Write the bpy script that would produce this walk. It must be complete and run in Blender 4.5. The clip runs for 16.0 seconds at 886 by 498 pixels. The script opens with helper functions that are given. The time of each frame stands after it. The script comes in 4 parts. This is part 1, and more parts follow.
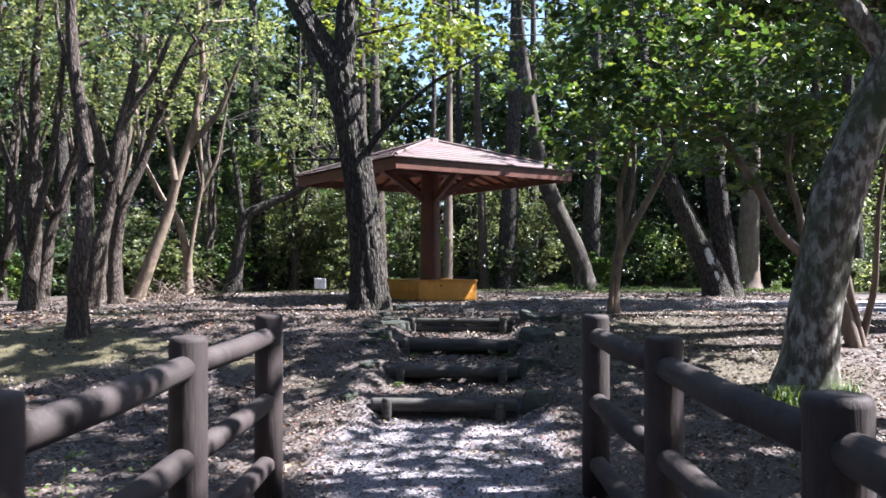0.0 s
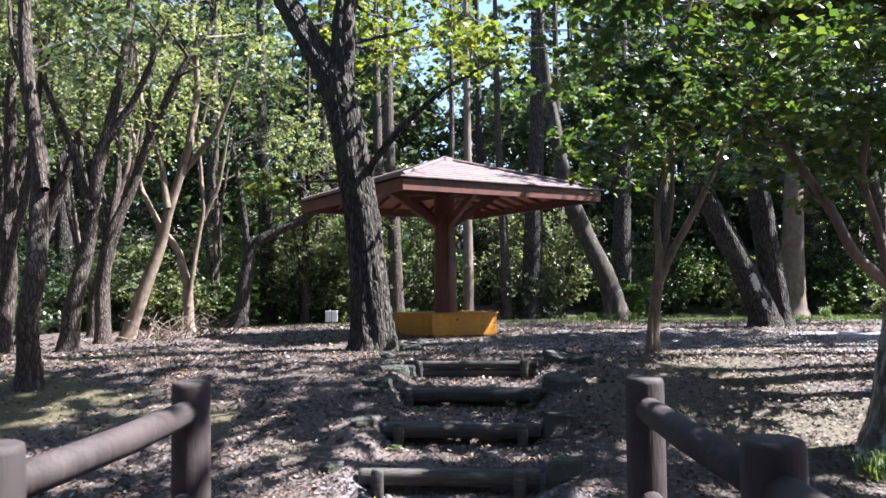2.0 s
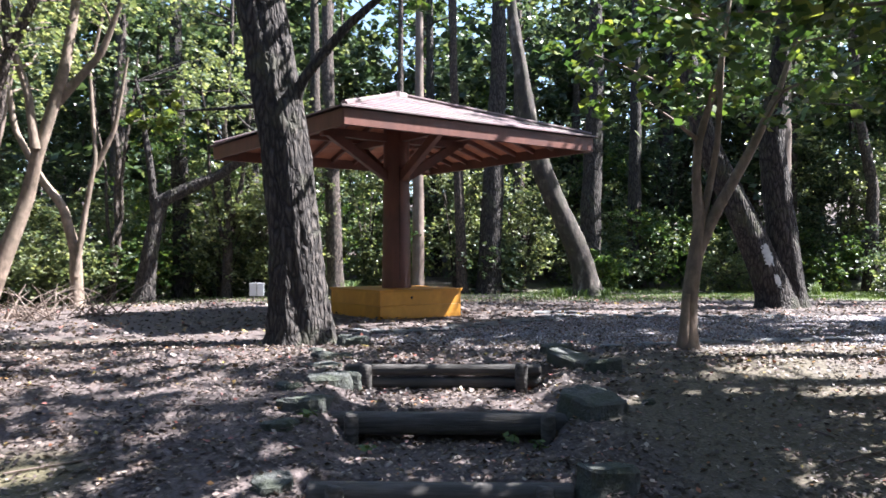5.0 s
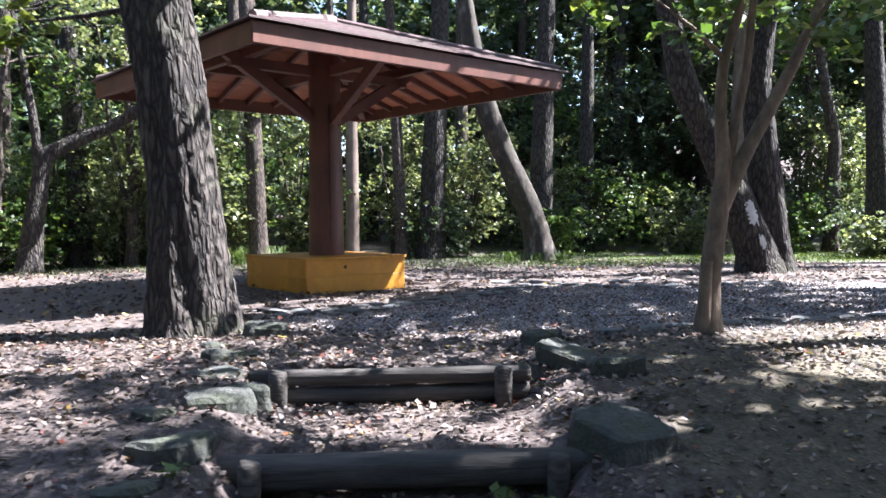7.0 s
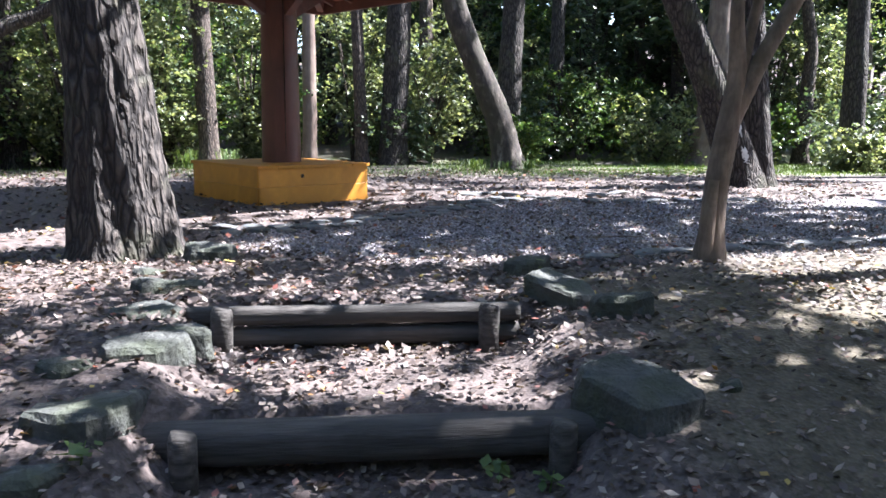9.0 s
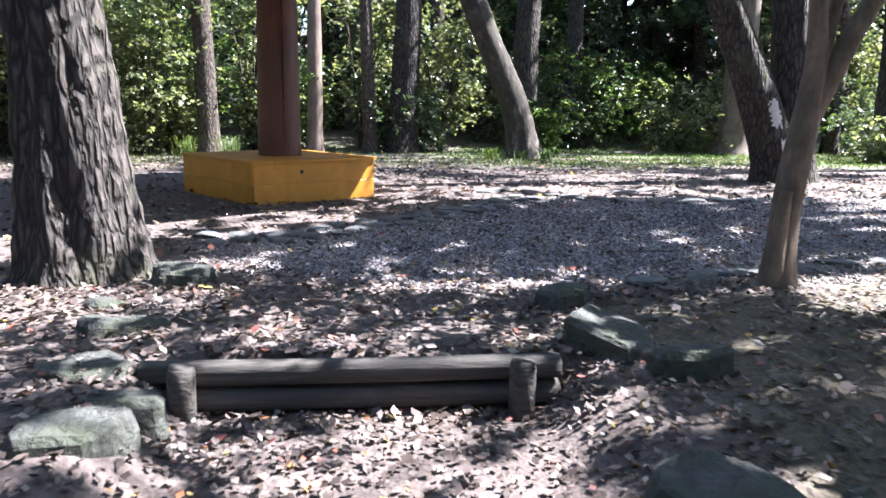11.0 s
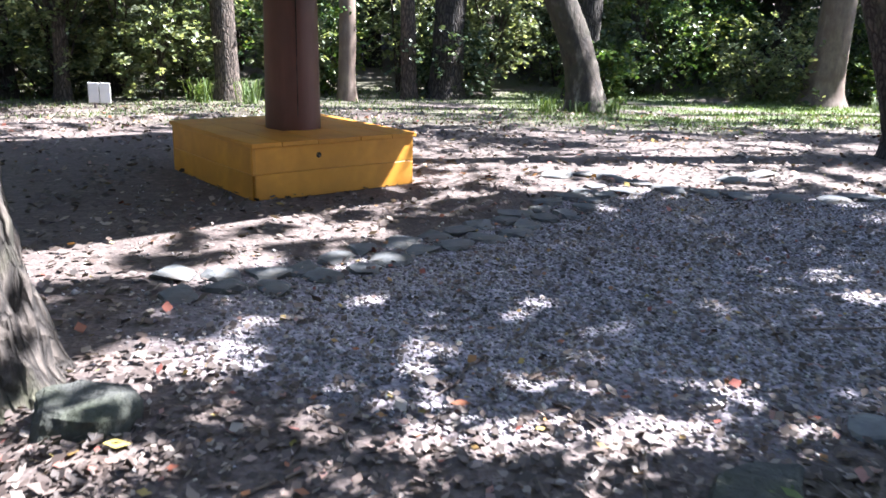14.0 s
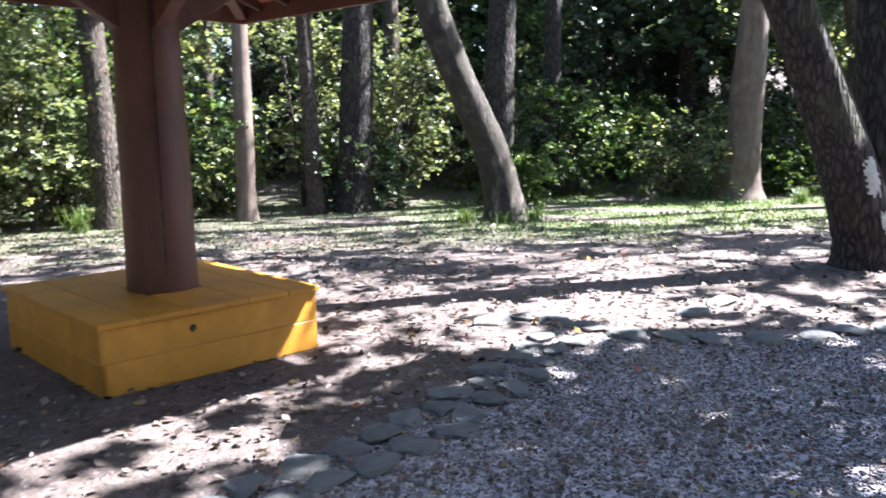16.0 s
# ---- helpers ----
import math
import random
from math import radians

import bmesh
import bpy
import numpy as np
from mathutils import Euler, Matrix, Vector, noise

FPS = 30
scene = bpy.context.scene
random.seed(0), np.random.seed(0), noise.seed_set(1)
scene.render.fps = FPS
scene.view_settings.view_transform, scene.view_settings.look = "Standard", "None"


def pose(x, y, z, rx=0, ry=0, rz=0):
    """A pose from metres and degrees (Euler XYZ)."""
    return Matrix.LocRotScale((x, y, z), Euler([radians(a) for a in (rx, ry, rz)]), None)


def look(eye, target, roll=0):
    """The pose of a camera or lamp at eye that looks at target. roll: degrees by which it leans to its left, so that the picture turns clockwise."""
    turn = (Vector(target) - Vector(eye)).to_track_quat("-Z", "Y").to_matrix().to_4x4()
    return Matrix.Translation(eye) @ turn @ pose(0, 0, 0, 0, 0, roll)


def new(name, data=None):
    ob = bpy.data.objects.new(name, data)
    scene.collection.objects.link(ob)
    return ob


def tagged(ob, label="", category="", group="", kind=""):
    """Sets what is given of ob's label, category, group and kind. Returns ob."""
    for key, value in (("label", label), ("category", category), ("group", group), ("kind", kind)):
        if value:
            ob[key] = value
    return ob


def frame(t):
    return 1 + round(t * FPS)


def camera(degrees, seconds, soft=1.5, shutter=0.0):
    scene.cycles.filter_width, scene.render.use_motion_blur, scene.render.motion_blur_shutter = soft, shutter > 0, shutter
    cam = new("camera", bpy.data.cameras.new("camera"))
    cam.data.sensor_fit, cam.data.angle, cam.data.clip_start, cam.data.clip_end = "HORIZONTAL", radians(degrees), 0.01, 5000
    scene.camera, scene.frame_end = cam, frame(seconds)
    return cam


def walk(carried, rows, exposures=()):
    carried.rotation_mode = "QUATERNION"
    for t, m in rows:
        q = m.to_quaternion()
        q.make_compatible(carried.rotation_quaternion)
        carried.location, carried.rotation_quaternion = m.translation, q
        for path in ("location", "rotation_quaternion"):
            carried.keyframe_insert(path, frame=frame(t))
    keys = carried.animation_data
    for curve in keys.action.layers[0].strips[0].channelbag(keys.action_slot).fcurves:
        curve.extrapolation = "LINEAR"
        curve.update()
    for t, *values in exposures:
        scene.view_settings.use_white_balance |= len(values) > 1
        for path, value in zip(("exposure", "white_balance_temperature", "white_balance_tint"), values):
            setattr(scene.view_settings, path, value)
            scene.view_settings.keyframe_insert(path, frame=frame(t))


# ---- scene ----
cam = camera(58.5, 16.0, 1.6, 0.4)
METRES, EYE, TILT, LEAN, TURN = 11.8, 0.83, 0.8, 0.0, 0.0
ROWS = [
    (0.0, 0.0, 0.0, 0.0, 0.0, 0.0, 0.0),
    (0.5, 0.0074, 0.027, 0.0051, -0.12, -0.52, -0.76),
    (1.0, 0.0103, 0.0569, 0.0041, 1.94, -0.81, -0.82),
    (1.5, 0.0137, 0.0902, 0.0082, 2.29, 0.33, 0.38),
    (2.0, 0.0176, 0.1307, 0.0053, 1.95, 1.92, 0.81),
    (2.5, 0.0153, 0.177, 0.0043, 2.17, 2.92, 0.03),
    (3.0, 0.0106, 0.2136, 0.0031, 2.17, 3.04, 0.65),
    (3.5, 0.0075, 0.2585, 0.0022, 2.33, 2.88, 0.52),
    (4.0, 0.0005, 0.3043, 0.0024, 0.98, 1.61, 0.54),
    (6.5, -0.0081, 0.5283, -0.0031, -6.24, -1.98, 0.18),
    (7.0, -0.0048, 0.5681, -0.0048, -7.19, -3.0, 0.39),
    (7.5, -0.0028, 0.6, -0.0044, -7.94, -4.02, -0.77),
    (8.0, -0.0044, 0.62, -0.0023, -9.45, -5.76, -0.35),
    (8.5, -0.0008, 0.6316, -0.003, -9.55, -7.44, -0.47),
    (9.0, -0.0044, 0.6317, -0.0032, -10.1, -9.92, -0.7),
    (11.5, 0.0089, 0.7354, 0.004, -8.71, -12.05, -1.17),
    (12.0, 0.0125, 0.7644, 0.0051, -7.36, -15.05, -0.69),
    (12.5, 0.0087, 0.7871, 0.0102, -8.24, -12.96, -1.5),
    (13.0, 0.0139, 0.8169, 0.015, -8.35, -11.76, -1.83),
    (13.5, 0.0184, 0.8396, 0.0213, -7.84, -15.06, -2.92),
    (14.0, 0.0162, 0.8698, 0.0233, -6.5, -16.47, -1.67),
    (14.5, 0.0247, 0.8992, 0.0246, -8.67, -15.69, 0.23),
    (15.0, 0.0323, 0.9248, 0.0356, -9.44, -14.24, -0.56),
    (15.5, 0.0273, 0.9523, 0.0375, -9.67, -10.59, -1.12),
    (16.0, 0.0323, 0.9777, 0.039, -13.08, -9.7, 0.49),
]
walk(cam, [(t, pose(0, 0, EYE, TILT, LEAN, TURN) @ pose(METRES * x, METRES * y, METRES * z, 90 + pitch, roll, yaw)) for t, x, y, z, yaw, pitch, roll in ROWS], exposures=[(0.0, 2.34, 6000, 13), (4.0, 2.56, 6050, 14), (9.0, 2.98, 5900, 15), (12.0, 3.05, 6000, 15), (16.0, 3.12, 6000, 13)])

# ---- world, sun, exposure ----
SUN = Vector((0.63, 0.065, 0.79)).normalized()
world = bpy.data.worlds.new("world")
scene.world = world
world.use_nodes = True
wn = world.node_tree
sky = wn.nodes.new("ShaderNodeTexSky")
sky.sky_type, sky.sun_disc = "NISHITA", False
sky.sun_elevation, sky.sun_rotation = math.asin(SUN.z), math.atan2(SUN.x, SUN.y)
bg = wn.nodes["Background"]
bg.inputs["Strength"].default_value = 0.066
wn.links.new(sky.outputs[0], bg.inputs["Color"])
sun_data = bpy.data.lights.new("sun", "SUN")
sun_data.energy, sun_data.angle, sun_data.color = 5.0, radians(0.6), (1.0, 0.965, 0.91)
sun = new("sun", sun_data)
sun.matrix_world = look(SUN * 60, (0, 0, 0))


# ---- materials ----
def nodes_of(name):
    m = bpy.data.materials.new(name)
    m.use_nodes = True
    return m, m.node_tree, m.node_tree.nodes["Principled BSDF"]


def add(nt, kind, **values):
    n = nt.nodes.new(kind)
    for k, v in values.items():
        n.inputs[k].default_value = v
    return n


def ramp(nt, source, stops):
    r = nt.nodes.new("ShaderNodeValToRGB")
    while len(r.color_ramp.elements) < len(stops):
        r.color_ramp.elements.new(0.5)
    for e, (p, c) in zip(r.color_ramp.elements, stops):
        e.position, e.color = p, (*c, 1)
    nt.links.new(source, r.inputs[0])
    return r.outputs[0]


def mixed(nt, fac, a, b, mode="MIX"):
    n = nt.nodes.new("ShaderNodeMix")
    n.data_type, n.blend_type = "RGBA", mode
    if isinstance(fac, float):
        n.inputs[0].default_value = fac
    else:
        nt.links.new(fac, n.inputs[0])
    for s, v in ((6, a), (7, b)):
        if isinstance(v, tuple):
            n.inputs[s].default_value = (*v, 1)
        else:
            nt.links.new(v, n.inputs[s])
    return n.outputs[2]


def coords(nt, scale=(1, 1, 1), kind="Object"):
    tc = nt.nodes.new("ShaderNodeTexCoord")
    mp = nt.nodes.new("ShaderNodeMapping")
    mp.inputs["Scale"].default_value = scale
    nt.links.new(tc.outputs[kind], mp.inputs[0])
    return mp.outputs[0]


def tex_noise(nt, co, scale, detail=6.0, rough=0.6):
    n = add(nt, "ShaderNodeTexNoise", Scale=scale, Detail=detail, Roughness=rough)
    nt.links.new(co, n.inputs["Vector"])
    return n.outputs["Fac"]


def bump(nt, bsdf, height, strength, dist):
    b = add(nt, "ShaderNodeBump", Strength=strength, Distance=dist)
    nt.links.new(height, b.inputs["Height"])
    nt.links.new(b.outputs[0], bsdf.inputs["Normal"])


def surface(name, stops, stretch=(1, 1, 1), scale=8.0, rough=0.8, relief=0.4, dist=0.01, stain=None, stain_scale=1.5):
    """Two scales of noise: grain in the colour and relief, and broad stains."""
    m, nt, b = nodes_of(name)
    co = coords(nt, stretch)
    grain = tex_noise(nt, co, scale)
    col = ramp(nt, grain, stops)
    if stain:
        wide = tex_noise(nt, coords(nt), stain_scale, 4.0)
        col = mixed(nt, ramp(nt, wide, [(0.45, (0, 0, 0)), (0.65, (1, 1, 1))]), col, stain)
    info = nt.nodes.new("ShaderNodeObjectInfo")
    vary = ramp(nt, info.outputs["Random"], [(0.0, (0.82, 0.82, 0.82)), (1.0, (1.1, 1.1, 1.1))])
    col = mixed(nt, 1.0, col, vary, "MULTIPLY")
    nt.links.new(col, b.inputs["Base Color"])
    b.inputs["Roughness"].default_value = rough
    bump(nt, b, tex_noise(nt, co, scale * 2.2), relief, dist)
    return m


def leaf_material(name, stops, gloss=0.45, through_light=0.35):
    m, nt, b = nodes_of(name)
    geo = nt.nodes.new("ShaderNodeNewGeometry")
    col = ramp(nt, geo.outputs["Random Per Island"], stops)
    wide = tex_noise(nt, coords(nt), 0.9, 3.0)
    col = mixed(nt, 1.0, col, ramp(nt, wide, [(0.3, (0.65, 0.7, 0.7)), (0.7, (1.25, 1.2, 1.0))]), "MULTIPLY")
    nt.links.new(col, b.inputs["Base Color"])
    b.inputs["Roughness"].default_value = gloss
    t = nt.nodes.new("ShaderNodeBsdfTranslucent")
    nt.links.new(mixed(nt, 1.0, col, (1.45, 1.4, 0.75), "MULTIPLY"), t.inputs["Color"])
    mx = add(nt, "ShaderNodeMixShader", Fac=through_light)
    nt.links.new(b.outputs[0], mx.inputs[1])
    nt.links.new(t.outputs[0], mx.inputs[2])
    nt.links.new(mx.outputs[0], nt.nodes["Material Output"].inputs["Surface"])
    return m


def bark_material(name, crack, ridge, pale, scale, moss=(0.07, 0.075, 0.04), relief=1.0):
    """Upright furrows between plates, with paler plate faces and a little moss."""
    m, nt, b = nodes_of(name)
    co = coords(nt, (1, 1, 0.26))
    warp = add(nt, "ShaderNodeTexNoise", Scale=scale * 0.5, Detail=4.0)
    nt.links.new(co, warp.inputs["Vector"])
    shift = nt.nodes.new("ShaderNodeVectorMath")
    shift.operation = "MULTIPLY_ADD"
    shift.inputs[1].default_value = (0.09, 0.09, 0.09)
    nt.links.new(warp.outputs["Color"], shift.inputs[0])
    nt.links.new(co, shift.inputs[2])
    v = add(nt, "ShaderNodeTexVoronoi", Scale=scale)
    v.feature = "DISTANCE_TO_EDGE"
    nt.links.new(shift.outputs[0], v.inputs["Vector"])
    grain = tex_noise(nt, coords(nt, (1, 1, 0.3)), scale * 3)
    face = ramp(nt, grain, [(0.3, ridge), (0.62, tuple(0.5 * (p + q) for p, q in zip(ridge, pale))), (0.8, pale)])
    plate = ramp(nt, v.outputs["Distance"], [(0.03, (0, 0, 0)), (0.28, (1, 1, 1))])
    col = mixed(nt, plate, crack, face)
    wide = tex_noise(nt, coords(nt), 2.0, 4.0)
    col = mixed(nt, ramp(nt, wide, [(0.55, (0, 0, 0)), (0.75, (0.8, 0.8, 0.8))]), col, moss)
    nt.links.new(col, b.inputs["Base Color"])
    b.inputs["Roughness"].default_value = 0.9
    h = mixed(nt, 0.3, plate, grain)
    bump(nt, b, h, relief, 0.035)
    return m


M_LEAF_MAPLE = leaf_material("leaf_maple", [(0.0, (0.036, 0.075, 0.03)), (0.55, (0.062, 0.122, 0.036)), (0.85, (0.125, 0.18, 0.05)), (1.0, (0.2, 0.23, 0.06))])
M_LEAF_DARK = leaf_material("leaf_evergreen", [(0.0, (0.035, 0.058, 0.04)), (0.7, (0.072, 0.112, 0.072)), (1.0, (0.18, 0.215, 0.145))], 0.35, 0.36)
M_LEAF_YELLOW = leaf_material("leaf_yellow_green", [(0.0, (0.08, 0.13, 0.035)), (0.6, (0.14, 0.18, 0.045)), (1.0, (0.24, 0.25, 0.07))], 0.5, 0.45)
M_LEAF_GREY = leaf_material("leaf_grey_green", [(0.0, (0.08, 0.115, 0.07)), (0.7, (0.18, 0.21, 0.13)), (1.0, (0.32, 0.34, 0.23))], 0.4, 0.46)
M_GRASS = leaf_material("grass_blades", [(0.0, (0.05, 0.1, 0.025)), (1.0, (0.13, 0.18, 0.06))], 0.6, 0.3)
M_LITTER = leaf_material("dry_leaves", [(0.0, (0.035, 0.026, 0.026)), (0.5, (0.085, 0.062, 0.06)), (0.8, (0.165, 0.125, 0.122)), (0.93, (0.32, 0.275, 0.27)), (0.97, (0.24, 0.06, 0.05)), (1.0, (0.3, 0.24, 0.07))], 0.6, 0.1)
M_PEBBLE = leaf_material("pebbles", [(0.0, (0.12, 0.112, 0.13)), (0.7, (0.3, 0.28, 0.325)), (0.95, (0.45, 0.42, 0.47)), (1.0, (0.56, 0.54, 0.56))], 0.75, 0.0)
M_BARK_DARK = bark_material("bark_dark", (0.014, 0.011, 0.01), (0.045, 0.036, 0.032), (0.13, 0.11, 0.095), 19.0)
M_BARK_GREY = surface("bark_grey", [(0.35, (0.05, 0.038, 0.032)), (0.48, (0.13, 0.105, 0.09)), (0.56, (0.3, 0.28, 0.26)), (0.75, (0.42, 0.4, 0.375))], (1, 1, 0.45), 13.0, 0.9, 0.7, 0.02, (0.06, 0.075, 0.035), 1.8)
M_BARK_BLOTCHED = surface("bark_blotched", [(0.38, (0.025, 0.02, 0.018)), (0.55, (0.075, 0.058, 0.048)), (0.68, (0.2, 0.175, 0.15)), (0.85, (0.34, 0.31, 0.28))], (1, 1, 0.5), 7.0, 0.9, 0.9, 0.03, (0.05, 0.045, 0.03), 2.4)
M_BARK_PALE = surface("bark_pale", [(0.3, (0.085, 0.06, 0.048)), (0.7, (0.22, 0.168, 0.135))], (1, 1, 0.3), 10.0, 0.7, 0.4, 0.01, (0.11, 0.075, 0.06), 3.0)
M_BARK_MAPLE = surface("bark_maple", [(0.3, (0.1, 0.072, 0.055)), (0.7, (0.3, 0.225, 0.17))], (1, 1, 0.3), 14.0, 0.8, 0.7, 0.015, (0.11, 0.085, 0.06), 4.0)
M_BARK_BROWN = bark_material("bark_brown", (0.03, 0.022, 0.018), (0.085, 0.062, 0.05), (0.19, 0.15, 0.125), 24.0, (0.06, 0.06, 0.04), 0.7)
M_RAIL = surface("brown_rail_paint", [(0.3, (0.016, 0.011, 0.011)), (0.7, (0.045, 0.031, 0.031))], (1, 1, 0.12), 22.0, 0.75, 0.7, 0.008, (0.05, 0.037, 0.036), 2.4)
M_RAIL_END = surface("pale_rail_end", [(0.3, (0.24, 0.19, 0.15)), (0.7, (0.36, 0.29, 0.23))], (1, 1, 1), 30.0, 0.8, 0.4, 0.004)
M_LOG = surface("weathered_log", [(0.3, (0.025, 0.022, 0.02)), (0.7, (0.12, 0.108, 0.098))], (0.08, 1, 1), 34.0, 0.85, 0.8, 0.012, (0.05, 0.046, 0.042), 3.0)
M_STONE = surface("mossy_stone", [(0.3, (0.03, 0.033, 0.031)), (0.7, (0.105, 0.108, 0.1))], (1, 1, 1), 16.0, 0.92, 0.9, 0.025, (0.05, 0.058, 0.038), 4.0)
M_FLAG = surface("grey_flagstone", [(0.3, (0.065, 0.07, 0.075)), (0.7, (0.145, 0.155, 0.162))], (1, 1, 1), 9.0, 0.85, 0.5, 0.01, (0.1, 0.095, 0.09), 4.0)
M_BASE = surface("ochre_painted_board", [(0.3, (0.6, 0.26, 0.028)), (0.7, (0.72, 0.335, 0.042))], (1, 1, 1), 5.0, 0.5, 0.12, 0.003, (0.53, 0.235, 0.032), 2.0)
M_POST = surface("red_brown_paint", [(0.3, (0.12, 0.046, 0.033)), (0.7, (0.175, 0.068, 0.048))], (1, 1, 0.15), 14.0, 0.5, 0.3, 0.004, (0.1, 0.042, 0.033), 1.6)
M_BOARD = surface("roof_lining_board", [(0.3, (0.34, 0.13, 0.075)), (0.7, (0.46, 0.19, 0.11))], (1, 1, 1), 8.0, 0.6, 0.2, 0.004)
M_SHINGLE = surface("brown_roof_shingle", [(0.3, (0.11, 0.07, 0.074)), (0.7, (0.21, 0.145, 0.152))], (1, 1, 1), 12.0, 0.8, 0.4, 0.01, (0.14, 0.12, 0.11), 1.5)
M_WHITE = surface("white_sign_paint", [(0.3, (0.68, 0.69, 0.72)), (0.7, (0.8, 0.81, 0.83))], (1, 1, 1), 6.0, 0.5, 0.1, 0.002)
M_LICHEN = surface("pale_lichen", [(0.3, (0.4, 0.41, 0.4)), (0.7, (0.6, 0.61, 0.6))], (1, 1, 1), 12.0, 0.9, 0.4, 0.006)


def ground_material():
    m, nt, b = nodes_of("forest_ground")
    co = coords(nt)

    def attr(name):
        a = nt.nodes.new("ShaderNodeAttribute")
        a.attribute_name = name
        return a.outputs["Fac"]

    fine = tex_noise(nt, co, 38.0, 5.0, 0.7)
    cell = add(nt, "ShaderNodeTexVoronoi", Scale=24.0)
    nt.links.new(co, cell.inputs["Vector"])
    soil = ramp(nt, cell.outputs["Color"], [(0.1, (0.035, 0.027, 0.025)), (0.5, (0.075, 0.057, 0.052)), (0.8, (0.14, 0.11, 0.1)), (0.95, (0.25, 0.205, 0.19))])
    soil = mixed(nt, 0.6, soil, ramp(nt, fine, [(0.3, (0.04, 0.031, 0.029)), (0.7, (0.165, 0.132, 0.124))]))
    peb = add(nt, "ShaderNodeTexVoronoi", Scale=46.0)
    nt.links.new(co, peb.inputs["Vector"])
    gravel = ramp(nt, peb.outputs["Color"], [(0.1, (0.13, 0.118, 0.14)), (0.6, (0.3, 0.275, 0.315)), (0.95, (0.45, 0.42, 0.47))])
    moss = ramp(nt, fine, [(0.3, (0.04, 0.036, 0.018)), (0.7, (0.12, 0.105, 0.05))])
    grass = ramp(nt, fine, [(0.3, (0.05, 0.075, 0.025)), (0.7, (0.12, 0.15, 0.06))])
    col = mixed(nt, attr("gravel"), soil, gravel)
    col = mixed(nt, attr("moss"), col, moss)
    col = mixed(nt, attr("grass"), col, grass)
    wide = tex_noise(nt, co, 0.8, 5.0)
    col = mixed(nt, 1.0, col, ramp(nt, wide, [(0.3, (0.75, 0.74, 0.73)), (0.7, (1.15, 1.14, 1.15))]), "MULTIPLY")
    nt.links.new(col, b.inputs["Base Color"])
    b.inputs["Roughness"].default_value = 0.9
    bump(nt, b, peb.outputs["Distance"], 0.5, 0.012)
    return m


M_GROUND = ground_material()


# ---- mesh helpers ----
def part(name, bm, material, parent=None, label="", smooth=False):
    me = bpy.data.meshes.new(name)
    bm.to_mesh(me)
    bm.free()
    me.materials.append(material)
    if smooth:
        me.shade_smooth()
    ob = new(name, me)
    ob.parent = parent
    return tagged(ob, label)


def raw(name, verts, faces, material, parent=None, smooth=False):
    """A mesh from generated arrays; faces all have one number of corners."""
    me = bpy.data.meshes.new(name)
    verts, faces = np.asarray(verts, np.float32), np.asarray(faces, np.int32)
    n, k = faces.shape
    me.vertices.add(len(verts))
    me.vertices.foreach_set("co", verts.ravel())
    me.loops.add(n * k)
    me.loops.foreach_set("vertex_index", faces.ravel())
    me.polygons.add(n)
    me.polygons.foreach_set("loop_start", np.arange(0, n * k, k, dtype=np.int32))
    me.update(calc_edges=True)
    me.validate()
    me.materials.append(material)
    if smooth:
        me.shade_smooth()
    ob = new(name, me)
    ob.parent = parent
    return ob


def empty(name, m, label, category, group="", kind=""):
    e = new(name)
    e.empty_display_size = 0.1
    e.matrix_world = m
    return tagged(e, label, category, group, kind)


def box(bm, sx, sy, sz, m=None, bevel=0.006):
    r = bmesh.ops.create_cube(bm, size=1.0)
    bmesh.ops.scale(bm, vec=(sx, sy, sz), verts=r["verts"])
    if bevel:
        es = list({e for v in r["verts"] for e in v.link_edges})
        bmesh.ops.bevel(bm, geom=es, offset=bevel, segments=1, affect="EDGES")
    if m is not None:
        vs = [v for v in bm.verts if not v.tag]
        bmesh.ops.transform(bm, matrix=m, verts=vs)
    for v in bm.verts:
        v.tag = True
    return bm


def box_part(name, size, m, material, parent, label="", bevel=0.006):
    bm = bmesh.new()
    box(bm, *size, None, bevel)
    ob = part(name, bm, material, parent, label)
    ob.matrix_local = m
    return ob


def tube_arrays(points, radii, sides=12, rough=0.0, freq=3.0, seed=0.0, cap=True, ridges=0):
    """A tapered tube along points, with ridged or lumpy bark."""
    P = [Vector(p) for p in points]
    rows, up = [], Vector((0.3, 1, 0.1)).normalized()
    for i, p in enumerate(P):
        d = (P[min(i + 1, len(P) - 1)] - P[max(i - 1, 0)]).normalized()
        a = d.cross(up).normalized()
        c = a.cross(d)
        for j in range(sides):
            t = 2 * math.pi * j / sides
            w = a * math.cos(t) + c * math.sin(t)
            r = radii[i]
            if rough:
                q = Vector((w.x * freq, w.y * freq, p.z * freq * 0.35 + seed))
                r *= 1 + rough * noise.noise(q)
                if ridges:
                    r *= 1 - rough * 0.6 * abs(noise.noise(Vector((w.x * ridges, w.y * ridges, p.z * 5.0 + seed))))
            rows.append(p + w * r)
    n = len(P)
    F = []
    for i in range(n - 1):
        for j in range(sides):
            k = (j + 1) % sides
            F.append((i * sides + j, i * sides + k, (i + 1) * sides + k, (i + 1) * sides + j))
    V = [tuple(v) for v in rows]
    if cap:
        for i, flip in ((0, True), (n - 1, False)):
            V.append(tuple(P[i]))
            c = len(V) - 1
            for j in range(sides):
                k = (j + 1) % sides
                q = (i * sides + j, i * sides + k)
                F.append((c, q[1], q[0], q[0]) if flip else (c, q[0], q[1], q[1]))
    return V, F


